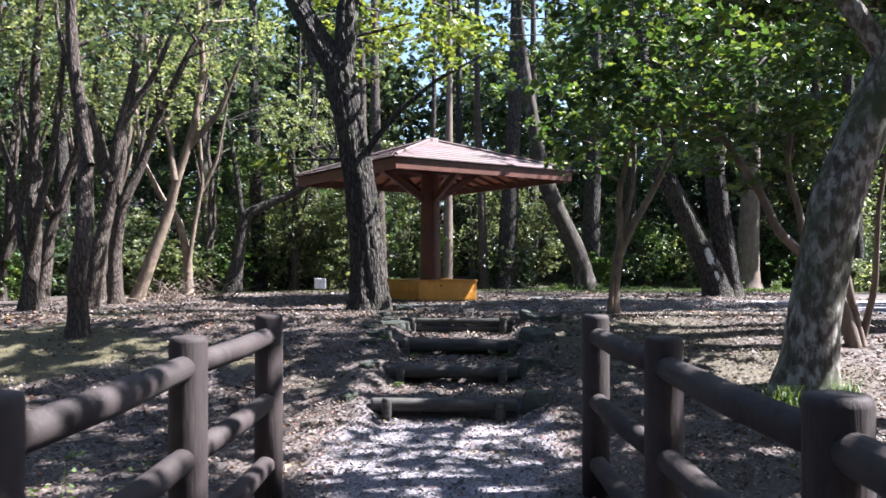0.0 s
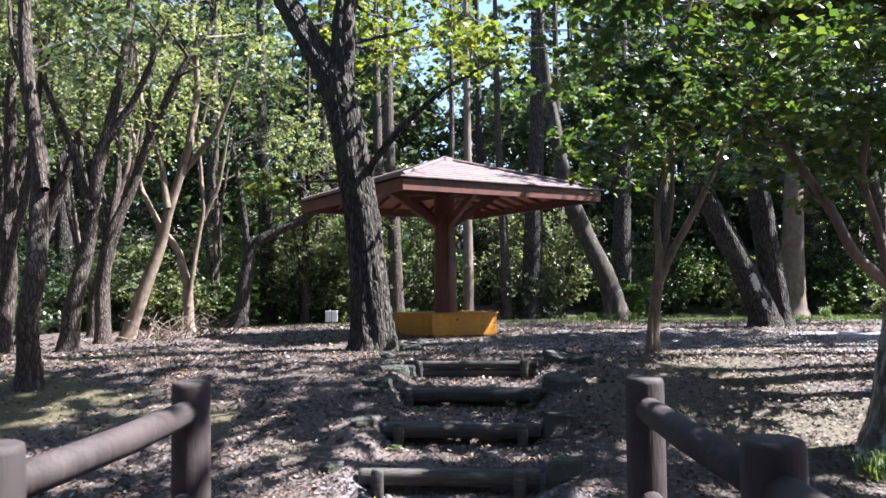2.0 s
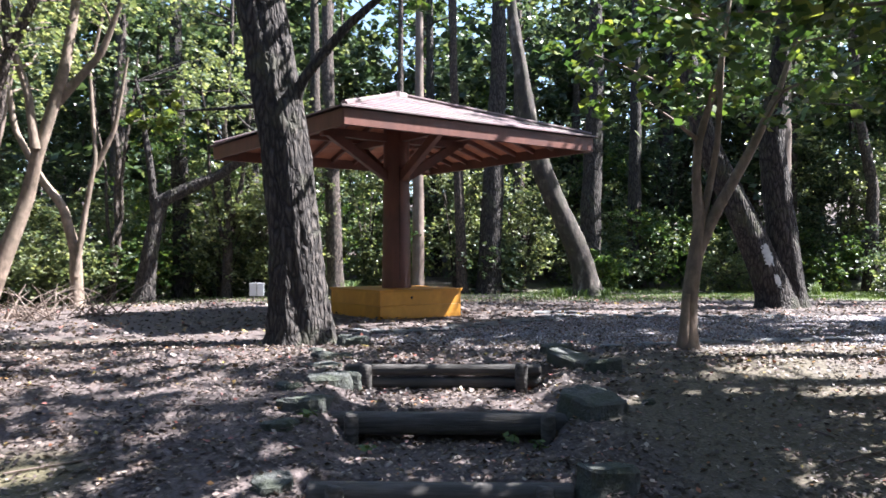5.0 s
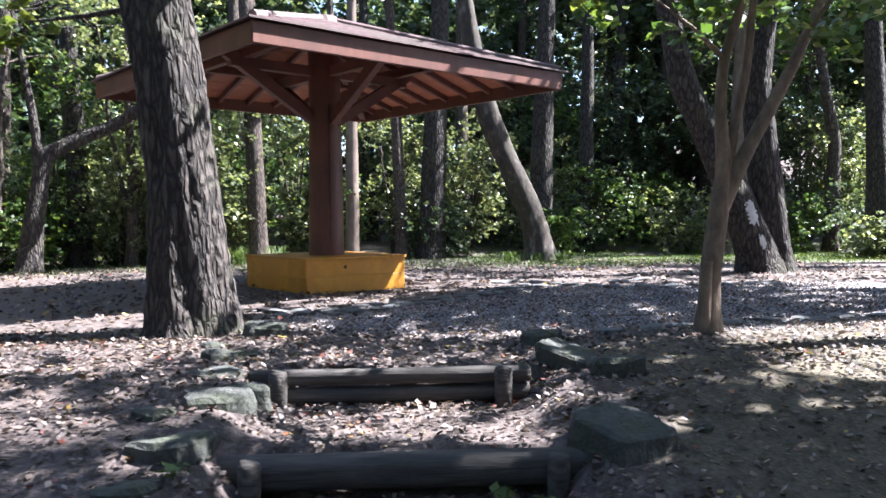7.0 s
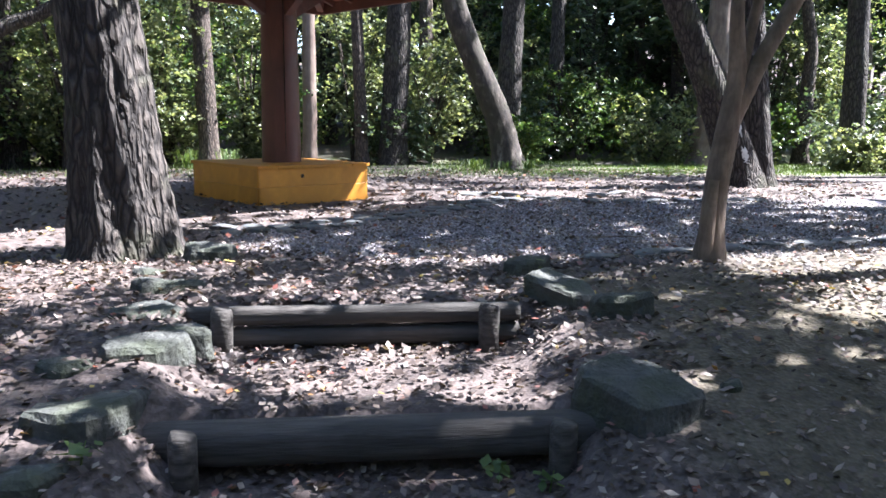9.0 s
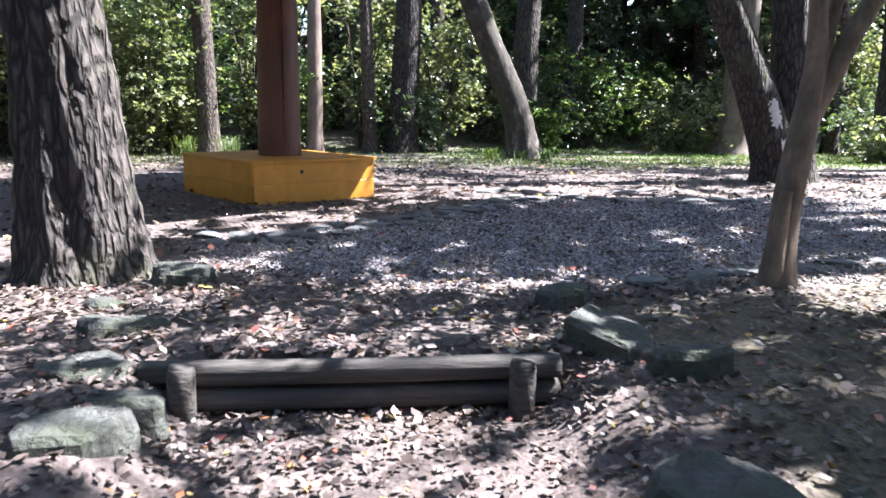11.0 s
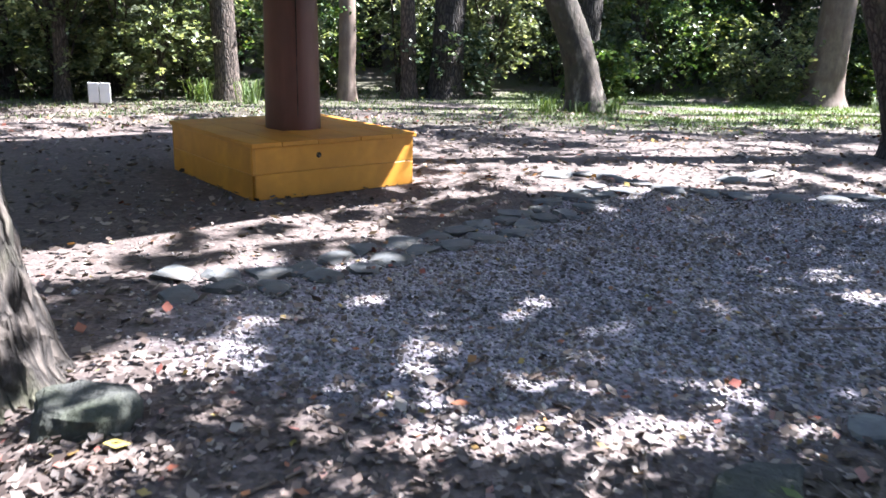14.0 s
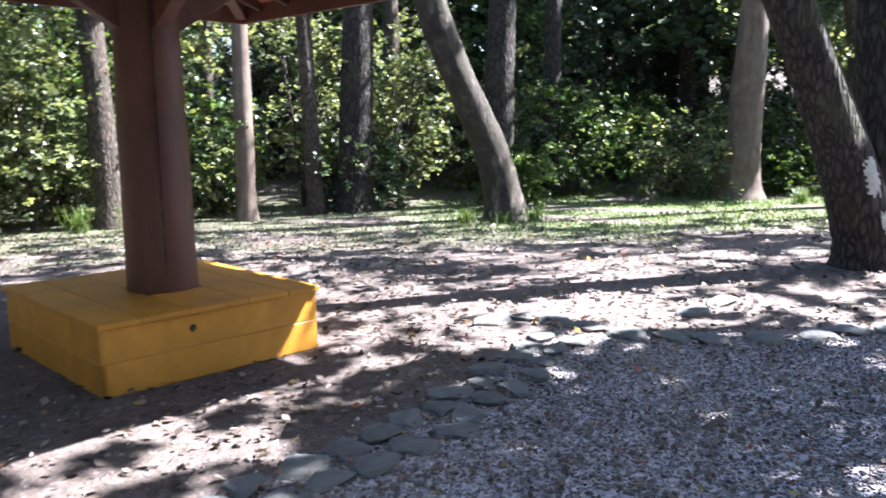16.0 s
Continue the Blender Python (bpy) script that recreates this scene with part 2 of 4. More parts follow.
def tube_bm(points, radii, sides=12, **kw):
    V, F = tube_arrays(points, radii, sides, **kw)
    bm = bmesh.new()
    vs = [bm.verts.new(v) for v in V]
    for f in F:
        q = list(dict.fromkeys(f))
        bm.faces.new([vs[i] for i in q])
    return bm


def spline(keys, step):
    """Smooth points and radii through (x, y, z, r) keys."""
    K = np.array(keys, float)
    d = np.r_[0, np.cumsum(np.linalg.norm(np.diff(K[:, :3], axis=0), axis=1))]
    n = max(3, int(d[-1] / step))
    s = np.linspace(0, d[-1], n)
    out = np.array([np.interp(s, d, K[:, i]) for i in range(4)]).T
    ker = np.array([0.25, 0.5, 0.25])
    for _ in range(max(1, int(0.25 / step))):
        mid = np.array([np.convolve(out[:, i], ker, "valid") for i in range(4)]).T
        out[1:-1] = mid
    return [tuple(r[:3]) for r in out], [r[3] for r in out]


# ---- ground ----
def smooth(a, b, v):
    t = np.clip((v - a) / (b - a), 0, 1)
    return t * t * (3 - 2 * t)


def lumps(x, y, f, seed):
    return (np.sin(x * f + 1.3 * seed + 1.7 * np.sin(y * f * 0.7 + seed)) * np.sin(y * f * 1.1 + 2.1 * seed + 1.3 * np.sin(x * f * 0.8))) * 0.5


STEP_Y = (8.15, 9.2, 10.25, 11.25)
STEP_Z = (-0.6, -0.4, -0.2, 0.0)


def path_middle(y):
    return np.interp(y, [0, 8.2, 11.3, 13], [0.0, 0.02, 0.22, 0.5])


def ground_z(x, y):
    x, y = np.asarray(x, float), np.asarray(y, float)
    far = smooth(26, 60, y) * 5 + smooth(14, 45, np.abs(x)) * 5 - smooth(18, 26, y) * 0.12
    bank = -0.8 * (1 - smooth(6.6, 11.6, y)) - 0.25 * smooth(1.5, 4.5, -x) * (1 - smooth(3.0, 8.0, y))
    bank = bank - 0.12 * smooth(3.5, 9, -x) * smooth(9, 12, y)
    stairs = np.full_like(x + y, -0.8)
    for sy, sz in zip(STEP_Y, STEP_Z):
        stairs = np.where(y > sy + 0.09 - 0.06 * (x - 0.2), sz - 0.01, stairs)
    on = 1 - smooth(0.62, 0.95, np.abs(x - path_middle(y) - 0.05))
    z = bank * (1 - on) + stairs * on + far
    off = 1 - on * 0.7
    z = z + off * (0.05 * lumps(x, y, 1.1, 1.0) + 0.025 * lumps(x, y, 3.1, 2.0)) * (1 - 0.7 * smooth(11.5, 13, y) * (1 - smooth(24, 30, y)))
    return z


def gz(x, y):
    return float(ground_z(x, y))


def axis(fine_a, fine_b, step, far_a, far_b):
    mid = np.arange(fine_a, fine_b, step)
    grow = np.cumsum(step * 1.22 ** np.arange(1, 60))
    lo = fine_a - grow[grow < fine_a - far_a]
    hi = fine_b + grow[grow < far_b - fine_b]
    return np.r_[far_a, lo[::-1], mid, hi, far_b]


def masks(x, y):
    w = 0.35 * lumps(x, y, 1.7, 3.0) + 0.2 * lumps(x, y, 4.3, 5.0)
    walkway = 1 - smooth(0.7, 1.15, np.abs(x - path_middle(y)) + w)
    edge_left = np.interp(x, [-3, -0.6, 0.4, 1.7, 2.4, 3.0, 30], [13.6, 14.1, 14.6, 15.7, 16.6, 16.1, 16.2])
    yard = smooth(12.5, 13.1, y + w + 0.1 * x) * (1 - smooth(-0.3, 0.3, y - edge_left + w * 0.5)) * smooth(-0.9, 0.2, x + w)
    gravel = np.maximum(yard, 0.75 * walkway * (1 - smooth(7.5, 8.6, y)))
    moss = smooth(0.12, 0.4, 0.25 * smooth(1.2, 3.0, -x) + lumps(x, y, 0.8, 7.0) + 0.3 * lumps(x, y, 3.0, 8.0)) * (1 - walkway) * smooth(6, 8, y) * (1 - smooth(12.5, 14, y)) * (0.55 + 0.4 * smooth(1.2, 2.5, -x))
    moss = np.maximum(moss, 0.6 * smooth(1.2, 1.7, x + w) * smooth(8.5, 9.3, y) * (1 - smooth(11.9, 12.4, y)) * (1 - smooth(3.2, 4.2, x)))
    grass = smooth(20.0, 22.5, y + 2 * w) * (0.35 + 0.65 * smooth(2, 5, x)) * (1 - smooth(28, 32, y))
    grass = grass * smooth(-0.25, 0.2, lumps(x, y, 1.3, 9.0) + 0.25)
    return gravel, moss, grass


gx, gy = axis(-7, 7, 0.09, -500, 500), axis(4.5, 24, 0.09, -500, 600)
XX, YY = np.meshgrid(gx, gy)
ZZ = ground_z(XX, YY)
nx, ny = len(gx), len(gy)
ii = (np.arange(ny - 1)[:, None] * nx + np.arange(nx - 1)[None, :]).ravel()
ground = raw("ground", np.c_[XX.ravel(), YY.ravel(), ZZ.ravel()], np.c_[ii, ii + 1, ii + nx + 1, ii + nx], M_GROUND, None, True)
tagged(ground, "brown leaf-strewn forest floor with grey gravel and moss", "ground", kind="structure")
for key, vals in zip(("gravel", "moss", "grass"), masks(XX.ravel(), YY.ravel())):
    a = ground.data.attributes.new(key, "FLOAT", "POINT")
    a.data.foreach_set("value", vals.astype(np.float32))

# ---- leaves and trees ----
rng = np.random.default_rng(7)


def leaf_arrays(centres, size, tilt=0.7, droop=0.35, slim=0.5, shape_seed=None):
    """Small folded leaves at the centres: four corners, two triangles each."""
    n = len(centres)
    yaw = rng.uniform(0, 2 * np.pi, n)
    nrm = np.c_[rng.normal(0, tilt, n), rng.normal(0, tilt, n), np.ones(n)]
    nrm /= np.linalg.norm(nrm, axis=1)[:, None]
    a = np.c_[np.cos(yaw), np.sin(yaw), np.zeros(n)]
    a -= nrm * np.sum(a * nrm, axis=1)[:, None]
    a /= np.linalg.norm(a, axis=1)[:, None]
    b = np.cross(nrm, a)
    s = (size * rng.uniform(0.6, 1.35, n))[:, None]
    d = np.c_[np.zeros(n), np.zeros(n), np.full(n, droop)]
    c = np.asarray(centres)
    V = np.stack([c - a * s * 0.5, c + b * s * slim - d * s * 0.3 + a * s * 0.05, c + a * s * 0.5 - d * s * 0.5, c - b * s * slim - d * s * 0.3 + a * s * 0.05], 1).reshape(-1, 3)
    i = np.arange(n) * 4
    F = np.stack([np.c_[i, i + 1, i + 2], np.c_[i, i + 2, i + 3]], 1).reshape(-1, 3)
    return V, F


def spray_points(centre, radius, count, flat=0.6):
    """Leaf places along short drooping sprays round a clump's middle."""
    per = 14
    k = max(1, count // per)
    d = rng.normal(0, 1, (k, 3))
    d /= np.linalg.norm(d, axis=1)[:, None]
    start = d * (rng.uniform(0.15, 1, k) ** 0.6)[:, None] * np.array([1, 1, flat]) * radius
    out = rng.normal(0, 1, (k, 3)) * np.array([1, 1, 0.25]) + d * 0.7
    out /= np.linalg.norm(out, axis=1)[:, None]
    s = np.linspace(0, 1, per)[None, :, None]
    length = (radius * rng.uniform(0.2, 0.5, k))[:, None, None]
    pts = start[:, None, :] + out[:, None, :] * s * length
    pts = pts + rng.normal(0, radius * 0.045, pts.shape)
    pts[:, :, 2] -= (s[:, :, 0] ** 2) * length[:, :, 0] * 0.35
    return pts.reshape(-1, 3) + np.asarray(centre)


def tree(name, base, stems, clumps, leaves, leaf_size, leaf_mat, bark, label, category="tree", sides=14, step=0.12, rough=0.12, ridges=0, flat=0.6, limb_r=0.035, group=""):
    """stems: lists of (dx, dy, z, r) from the foot; clumps: (dx, dy, z, radius), each on a limb of its own."""
    x, y = base
    z = gz(x, y) - 0.08
    top = empty(name, pose(x, y, z), label, category, group)
    spots = []
    for n, keys in enumerate(stems):
        P, R = spline(keys, step)
        V, F = tube_arrays(P, R, sides, rough, 3.0, n * 3.7 + x, True, ridges)
        raw("trunk" if n == 0 else "stem", V, F, bark, top, True)
        spots += [(p, r) for p, r in zip(P, R) if p[2] > 0.9]
    crown = []
    for cx, cy, cz, cr in clumps:
        below = [s for s in spots if s[0][2] < cz + 0.2] or spots
        p, r = min(below, key=lambda s: (s[0][0] - cx) ** 2 + (s[0][1] - cy) ** 2 + 1.6 * (s[0][2] - cz + 0.5 * cr) ** 2)
        mid = tuple(0.5 * p[i] + 0.5 * (cx, cy, cz)[i] + rng.normal(0, 0.12) for i in range(3))
        r0 = min(r * 0.6, limb_r * (0.7 + cr * 0.5))
        P, R = spline([(*p, r0), (*mid, r0 * 0.65), (cx, cy, cz, r0 * 0.3)], 0.25)
        V, F = tube_arrays(P, R, 6, 0.15, 4.0, cx)
        raw("limb", V, F, bark, top, True)
        crown.append(spray_points((cx, cy, cz), cr, int(leaves * cr * cr), flat))
    if crown:
        V, F = leaf_arrays(np.concatenate(crown), leaf_size)
        raw("crown", V, F, leaf_mat, top)
    return top


def crown_clumps(cx, cy, z0, z1, spread, count, radius, seed):
    r = random.Random(seed)
    out = []
    for _ in range(count):
        a, d = r.uniform(0, 2 * math.pi), spread * math.sqrt(r.random())
        t = r.random()
        d *= 1 - 0.5 * abs(2 * t - 1)
        out.append((cx + d * math.cos(a), cy + d * math.sin(a), z0 + (z1 - z0) * t, radius * r.uniform(0.7, 1.3)))
    return out


# the large dark furrowed tree beside the steps
tree("furrowed_tree", (-1.2, 12.95),
     [[(0, 0, 0, 0.47), (0, 0, 0.12, 0.38), (-0.02, 0, 0.5, 0.3), (-0.07, 0, 1.25, 0.265), (-0.13, 0, 2.0, 0.255), (-0.26, 0, 2.74, 0.24), (-0.38, 0, 3.45, 0.24), (-0.5, 0.02, 3.95, 0.25), (-0.88, 0.1, 4.6, 0.19), (-1.35, 0.2, 5.4, 0.15), (-2.4, 0.3, 8.5, 0.07)],
      [(-0.4, 0.0, 3.6, 0.17), (-0.42, 0.05, 4.3, 0.18), (-0.4, 0.1, 5.1, 0.16), (0.1, 0.4, 7.0, 0.08)],
      [(-0.12, 0.0, 2.4, 0.065), (0.05, -0.15, 2.8, 0.055), (0.5, -0.35, 3.28, 0.045), (1.1, -0.5, 3.75, 0.03), (1.8, -0.6, 4.1, 0.015)]],
     crown_clumps(-0.9, 0.3, 5.3, 9.5, 3.2, 15, 1.0, 1) + [(1.6, -0.5, 4.3, 0.7), (0.7, 0.3, 4.9, 0.7), (-1.6, 1.2, 2.7, 0.55), (0.9, 1.5, 5.0, 0.9), (0.2, 2.0, 5.6, 1.0), (-0.6, 1.5, 4.7, 0.8), (1.6, 2.2, 5.6, 0.9)], 420, 0.1, M_LEAF_YELLOW, M_BARK_DARK,
     "large tree with dark deeply furrowed bark beside log steps", sides=64, step=0.04, rough=0.22, ridges=9)

# the slender forked maple at the edge of the gravel
tree("forked_maple", (2.66, 12.35),
     [[(0, 0, 0, 0.14), (0.01, 0, 0.22, 0.085), (0.02, 0, 0.55, 0.08), (0.08, 0, 0.95, 0.078), (0.13, 0, 1.3, 0.062), (0.09, 0, 1.7, 0.045), (0.11, 0, 2.1, 0.04), (0.3, -0.1, 2.8, 0.03), (0.45, 0, 3.6, 0.02)],
      [(0.09, 0, 0.98, 0.06), (0.28, -0.02, 1.42, 0.055), (0.48, 0, 1.75, 0.052), (0.68, 0, 2.1, 0.045), (1.0, 0.1, 2.7, 0.03), (1.2, 0.1, 3.3, 0.02)],
      [(0.13, 0, 1.25, 0.045), (0.25, 0.05, 1.7, 0.036), (0.31, 0, 2.1, 0.03), (0.3, -0.2, 3.2, 0.02)],
      [(-0.04, -0.04, 0.0, 0.06), (-0.05, -0.05, 0.3, 0.05), (-0.02, -0.05, 0.62, 0.035)]],
     [(0.2, -0.3, 2.75, 0.7), (-0.5, -0.2, 2.5, 0.6), (0.9, -0.2, 2.6, 0.75), (1.5, 0.2, 2.8, 0.7), (-0.9, 0.1, 3.0, 0.7), (0.3, 0.2, 3.4, 0.9), (-0.4, -0.6, 3.7, 0.8), (1.1, -0.4, 3.7, 0.8), (-1.3, -0.3, 3.6, 0.7), (1.9, -0.6, 3.3, 0.7)],
     480, 0.095, M_LEAF_MAPLE, M_BARK_MAPLE, "slender forked maple with smooth pale brown bark", sides=14, step=0.06, rough=0.1, flat=0.45)

# the leaning grey tree by the bridge
tree("leaning_tree", (3.84, 8.4),
     [[(-0.02, 0, -0.1, 0.5), (0, 0, 0.1, 0.37), (0.05, 0, 0.45, 0.285), (0.1, 0, 0.95, 0.26), (0.33, 0, 2.1, 0.25), (0.75, 0, 3.15, 0.23), (1.15, 0, 4.0, 0.21), (1.7, 0.4, 6.0, 0.15), (2.2, 0.8, 8.5, 0.07)],
      [(0.85, 0, 3.7, 0.12), (0.3, 0.1, 4.6, 0.1), (-0.6, 0.5, 5.6, 0.06)]],
     crown_clumps(0.6, -0.5, 4.8, 8.0, 2.3, 11, 0.9, 2), 205, 0.13, M_LEAF_MAPLE, M_BARK_GREY,
     "thick leaning tree with grey lichen-blotched bark", sides=36, step=0.05, rough=0.14, ridges=5)

# low maple crown overhanging the right bank
tree("bank_maple", (5.1, 9.8),
     [[(0, 0, 0, 0.1), (-0.15, 0, 0.6, 0.07), (-0.55, 0.05, 1.15, 0.06), (-0.95, 0, 1.5, 0.055), (-1.15, 0.05, 2.0, 0.05), (-1.65, 0, 2.7, 0.035), (-1.9, 0.1, 3.4, 0.02)], [(-0.6, 0, 1.2, 0.045), (-0.62, 0.1, 1.7, 0.045), (-0.8, 0.1, 2.3, 0.035), (-0.7, 0, 3.2, 0.02)], [(0.1, 0.1, 0, 0.05), (0.25, 0, 0.8, 0.04), (0.3, 0, 1.8, 0.03), (0.5, 0, 3.0, 0.02)],
      [(0.1, 0, 0, 0.06), (-0.05, 0.1, 0.9, 0.05), (-0.2, 0.1, 1.7, 0.045), (-0.1, 0.3, 2.8, 0.03)]],
     [(-2.1, -0.2, 2.8, 0.75), (-1.4, 0.0, 3.0, 0.8), (-0.7, 0.1, 2.7, 0.75), (0.0, 0.1, 3.0, 0.8), (-2.7, 0.2, 3.3, 0.8), (-1.8, -0.3, 3.8, 0.9), (-0.8, -0.2, 3.8, 0.9), (0.3, 0.0, 3.9, 0.9), (-1.2, 0.5, 2.3, 0.6), (-3.2, 0.3, 2.9, 0.7), (-3.4, -0.1, 3.8, 0.8), (-2.6, -0.3, 4.3, 0.8)],
     760, 0.1, M_LEAF_MAPLE, M_BARK_PALE, "thin many-stemmed maple with spreading green crown", sides=10, step=0.08, flat=0.45)

# twin dark trees on the far side of the gravel
tree("twin_trunk_tree", (6.35, 18.2),
     [[(0, 0, -0.05, 0.46), (-0.05, 0, 0.3, 0.33), (-0.3, 0, 0.9, 0.265), (-0.56, 0, 1.5, 0.24), (-0.95, 0, 2.3, 0.22), (-1.3, 0, 3.0, 0.2), (-1.6, 0, 4.5, 0.16), (-1.8, 0.5, 7.5, 0.08)],
      [(0.25, 0.1, -0.05, 0.42), (0.24, 0.1, 0.3, 0.31), (0.16, 0.1, 1.0, 0.265), (0.05, 0.1, 2.0, 0.24), (-0.06, 0.1, 3.0, 0.22), (0.2, 0.1, 5.0, 0.16), (0.5, 0.3, 8.0, 0.08)]],
     crown_clumps(-0.2, 0.9, 4.5, 9.0, 3.0, 10, 1.0, 3), 220, 0.13, M_LEAF_DARK, M_BARK_DARK, "twin-trunked dark tree at the gravel edge", sides=22, step=0.08, ridges=4)

tree("leaning_far_tree", (4.3, 24.0),
     [[(0.05, 0, -0.05, 0.52), (0, 0, 0.3, 0.34), (-0.1, 0, 0.8, 0.29), (-0.27, 0, 1.35, 0.275), (-0.55, 0, 1.95, 0.255), (-0.8, 0, 2.45, 0.25), (-1.1, 0, 3.2, 0.25), (-1.4, 0, 4.2, 0.22), (-1.8, 0.2, 7.0, 0.14), (-2.0, 0.3, 9.5, 0.06)]],
     crown_clumps(-1.8, 0.3, 8.0, 11, 1.6, 3, 0.9, 4), 250, 0.12, M_LEAF_DARK, M_BARK_BLOTCHED, "leaning tree with blotched grey and brown bark", sides=22, step=0.1, ridges=4)
tree("straight_far_tree", (10.0, 26.0),
     [[(0, 0, -0.05, 0.62), (0, 0, 0.3, 0.42), (0.02, 0, 1.2, 0.34), (0.12, 0, 3.0, 0.3), (0.2, 0, 6.0, 0.22), (0.2, 0, 11, 0.08)]],
     crown_clumps(0.2, 0.3, 6.5, 12, 3.2, 8, 1.2, 5), 260, 0.12, M_LEAF_DARK, M_BARK_PALE, "straight thick tree with flared base and brown bark", sides=20, step=0.12)

# the pale slender grove
def wiggled(keys, r):
    """The same stem with bends half way between its keys."""
    out = [keys[0]]
    for p, k in zip(keys, keys[1:]):
        out += [tuple((a + b) / 2 for a, b in zip(p, k)), k]
    return out


GROVE = [(-4.75, 10.3, 0.13, 0.08, M_BARK_BROWN), (-7.66, 14.6, 0.15, 0.15, M_BARK_BROWN), (-8.2, 18.9, 0.12, 0.4, M_BARK_BROWN), (-7.0, 23.4, 0.1, 0.15, M_BARK_BROWN), (-9.6, 15.6, 0.13, 0.2, M_BARK_BROWN),
         (-4.6, 24.4, 0.13, 0.1, M_BARK_BROWN), (-10.2, 18.2, 0.13, 0.4, M_BARK_BROWN), (-11.0, 16.2, 0.15, 0.1, M_BARK_BROWN), (-9.4, 21.5, 0.12, 0.4, M_BARK_PALE), (-11.5, 20.5, 0.14, 0.3, M_BARK_BROWN), (-8.3, 12.6, 0.11, 0.35, M_BARK_BROWN)]
for n, (x, y, r, lean, bark) in enumerate(GROVE):
    q = random.Random(40 + n)
    s1, s2, s3 = q.uniform(0.2, 0.7), q.uniform(-0.7, -0.1), q.uniform(-0.3, 0.3)
    stems = [[(0, 0, 0, r * 1.5), (lean * 0.1, 0, 0.3, r), (lean * 0.5, 0, 1.4, r * 0.85), (lean + s3 * 0.2, 0.1, 2.6, r * 0.75), (lean * 1.8 + s3, 0.1, 4.4, r * 0.55), (lean * 2.6, s3, 8.0, r * 0.25)],
             [(lean * 0.35, 0, 1.0, r * 0.6), (lean * 0.6 + s1 * 0.4, -0.1, 2.0, r * 0.5), (lean + s1 * 1.1, -0.2, 3.6, r * 0.4), (lean + s1 * 1.8, 0, 6.2, r * 0.2)],
             [(lean * 0.3, 0, 0.8, r * 0.5), (lean * 0.3 + s2 * 0.5, 0.1, 1.8, r * 0.42), (s2, 0.2, 3.2, r * 0.34), (s2 * 1.6, 0.2, 5.5, r * 0.16)],
             [(lean * 0.9, 0.05, 2.3, r * 0.42), (lean * 0.9 - s1 * 0.5, 0.3, 3.3, r * 0.3), (lean - s1 * 1.3, 0.3, 4.8, r * 0.14)]]
    stems = [[(a + q.uniform(-0.09, 0.09) * (c > 0.5), b + q.uniform(-0.09, 0.09) * (c > 0.5), c, d) for a, b, c, d in wiggled(keys, q)] for keys in stems]
    if n == 0:
        stems = stems[:1] + stems[3:]
    tree("slender_tree", (x, y), stems, crown_clumps(lean * 1.3, 0.1, 4.2, 8.2, 2.0, 11, 0.8, 60 + n), 300, 0.085, M_LEAF_GREY if n % 3 else M_LEAF_DARK, bark,
         "slender many-stemmed tree with pale brown bark", sides=9, step=0.12, group="slender grove")

# the curved trees at the front of the grove, whose stems lean over the clearing
FRONT = [((-6.49, 14.5), 0.15, M_BARK_BROWN, [[(0, 0), (0.16, 0.8), (0.31, 1.95), (0.51, 3.1), (0.72, 4.0), (0.93, 5.0), (1.1, 6.5)], [(0.4, 2.4), (0.1, 3.4), (-0.4, 4.6), (-0.6, 6.0)], [(0.6, 3.5), (1.1, 4.3), (1.7, 5.6)]]),
         ((-6.77, 16.4), 0.14, M_BARK_BROWN, [[(0, 0), (-0.05, 1.2), (0.11, 2.1), (0.46, 2.9), (0.9, 4.15), (1.46, 5.2), (2.17, 6.4)], [(0.1, 2.1), (-0.3, 2.9), (-0.5, 4.2), (-0.3, 5.8)], [(0.9, 4.1), (0.85, 5.0), (1.0, 6.4)]]),
         ((-6.62, 17.0), 0.14, M_BARK_MAPLE, [[(0, 0), (0.36, 1.0), (0.66, 1.95), (0.87, 2.7), (1.28, 3.95), (1.43, 5.15), (1.36, 6.6)], [(0.87, 2.7), (0.75, 3.6), (0.3, 4.8), (0.2, 6.0)], [(1.1, 3.4), (1.8, 4.2), (2.3, 5.4)]]),
         ((-6.58, 20.5), 0.12, M_BARK_MAPLE, [[(0, 0), (-0.04, 1.2), (-0.29, 2.1), (-0.7, 2.6), (-1.2, 3.6), (-1.4, 5.0)], [(0.0, 0.7), (0.18, 2.1), (0.36, 3.0), (0.21, 4.8), (0.73, 6.8)], [(0.3, 2.8), (0.7, 3.6), (1.0, 5.0)]]),
         ((-8.65, 17.0), 0.14, M_BARK_BROWN, [[(0, 0), (0.15, 1.6), (0.55, 2.8), (1.06, 4.1), (1.4, 6.0)], [(0.3, 2.0), (-0.3, 3.2), (-0.5, 5.0)]]),
         ((-5.93, 22.4), 0.2, M_BARK_DARK, [[(0, 0), (0.13, 1.2), (0.34, 2.3), (1.0, 2.65), (1.6, 2.9), (2.2, 3.3), (2.9, 4.2)], [(0.25, 1.9), (0.1, 3.2), (-0.2, 5.0)]])]
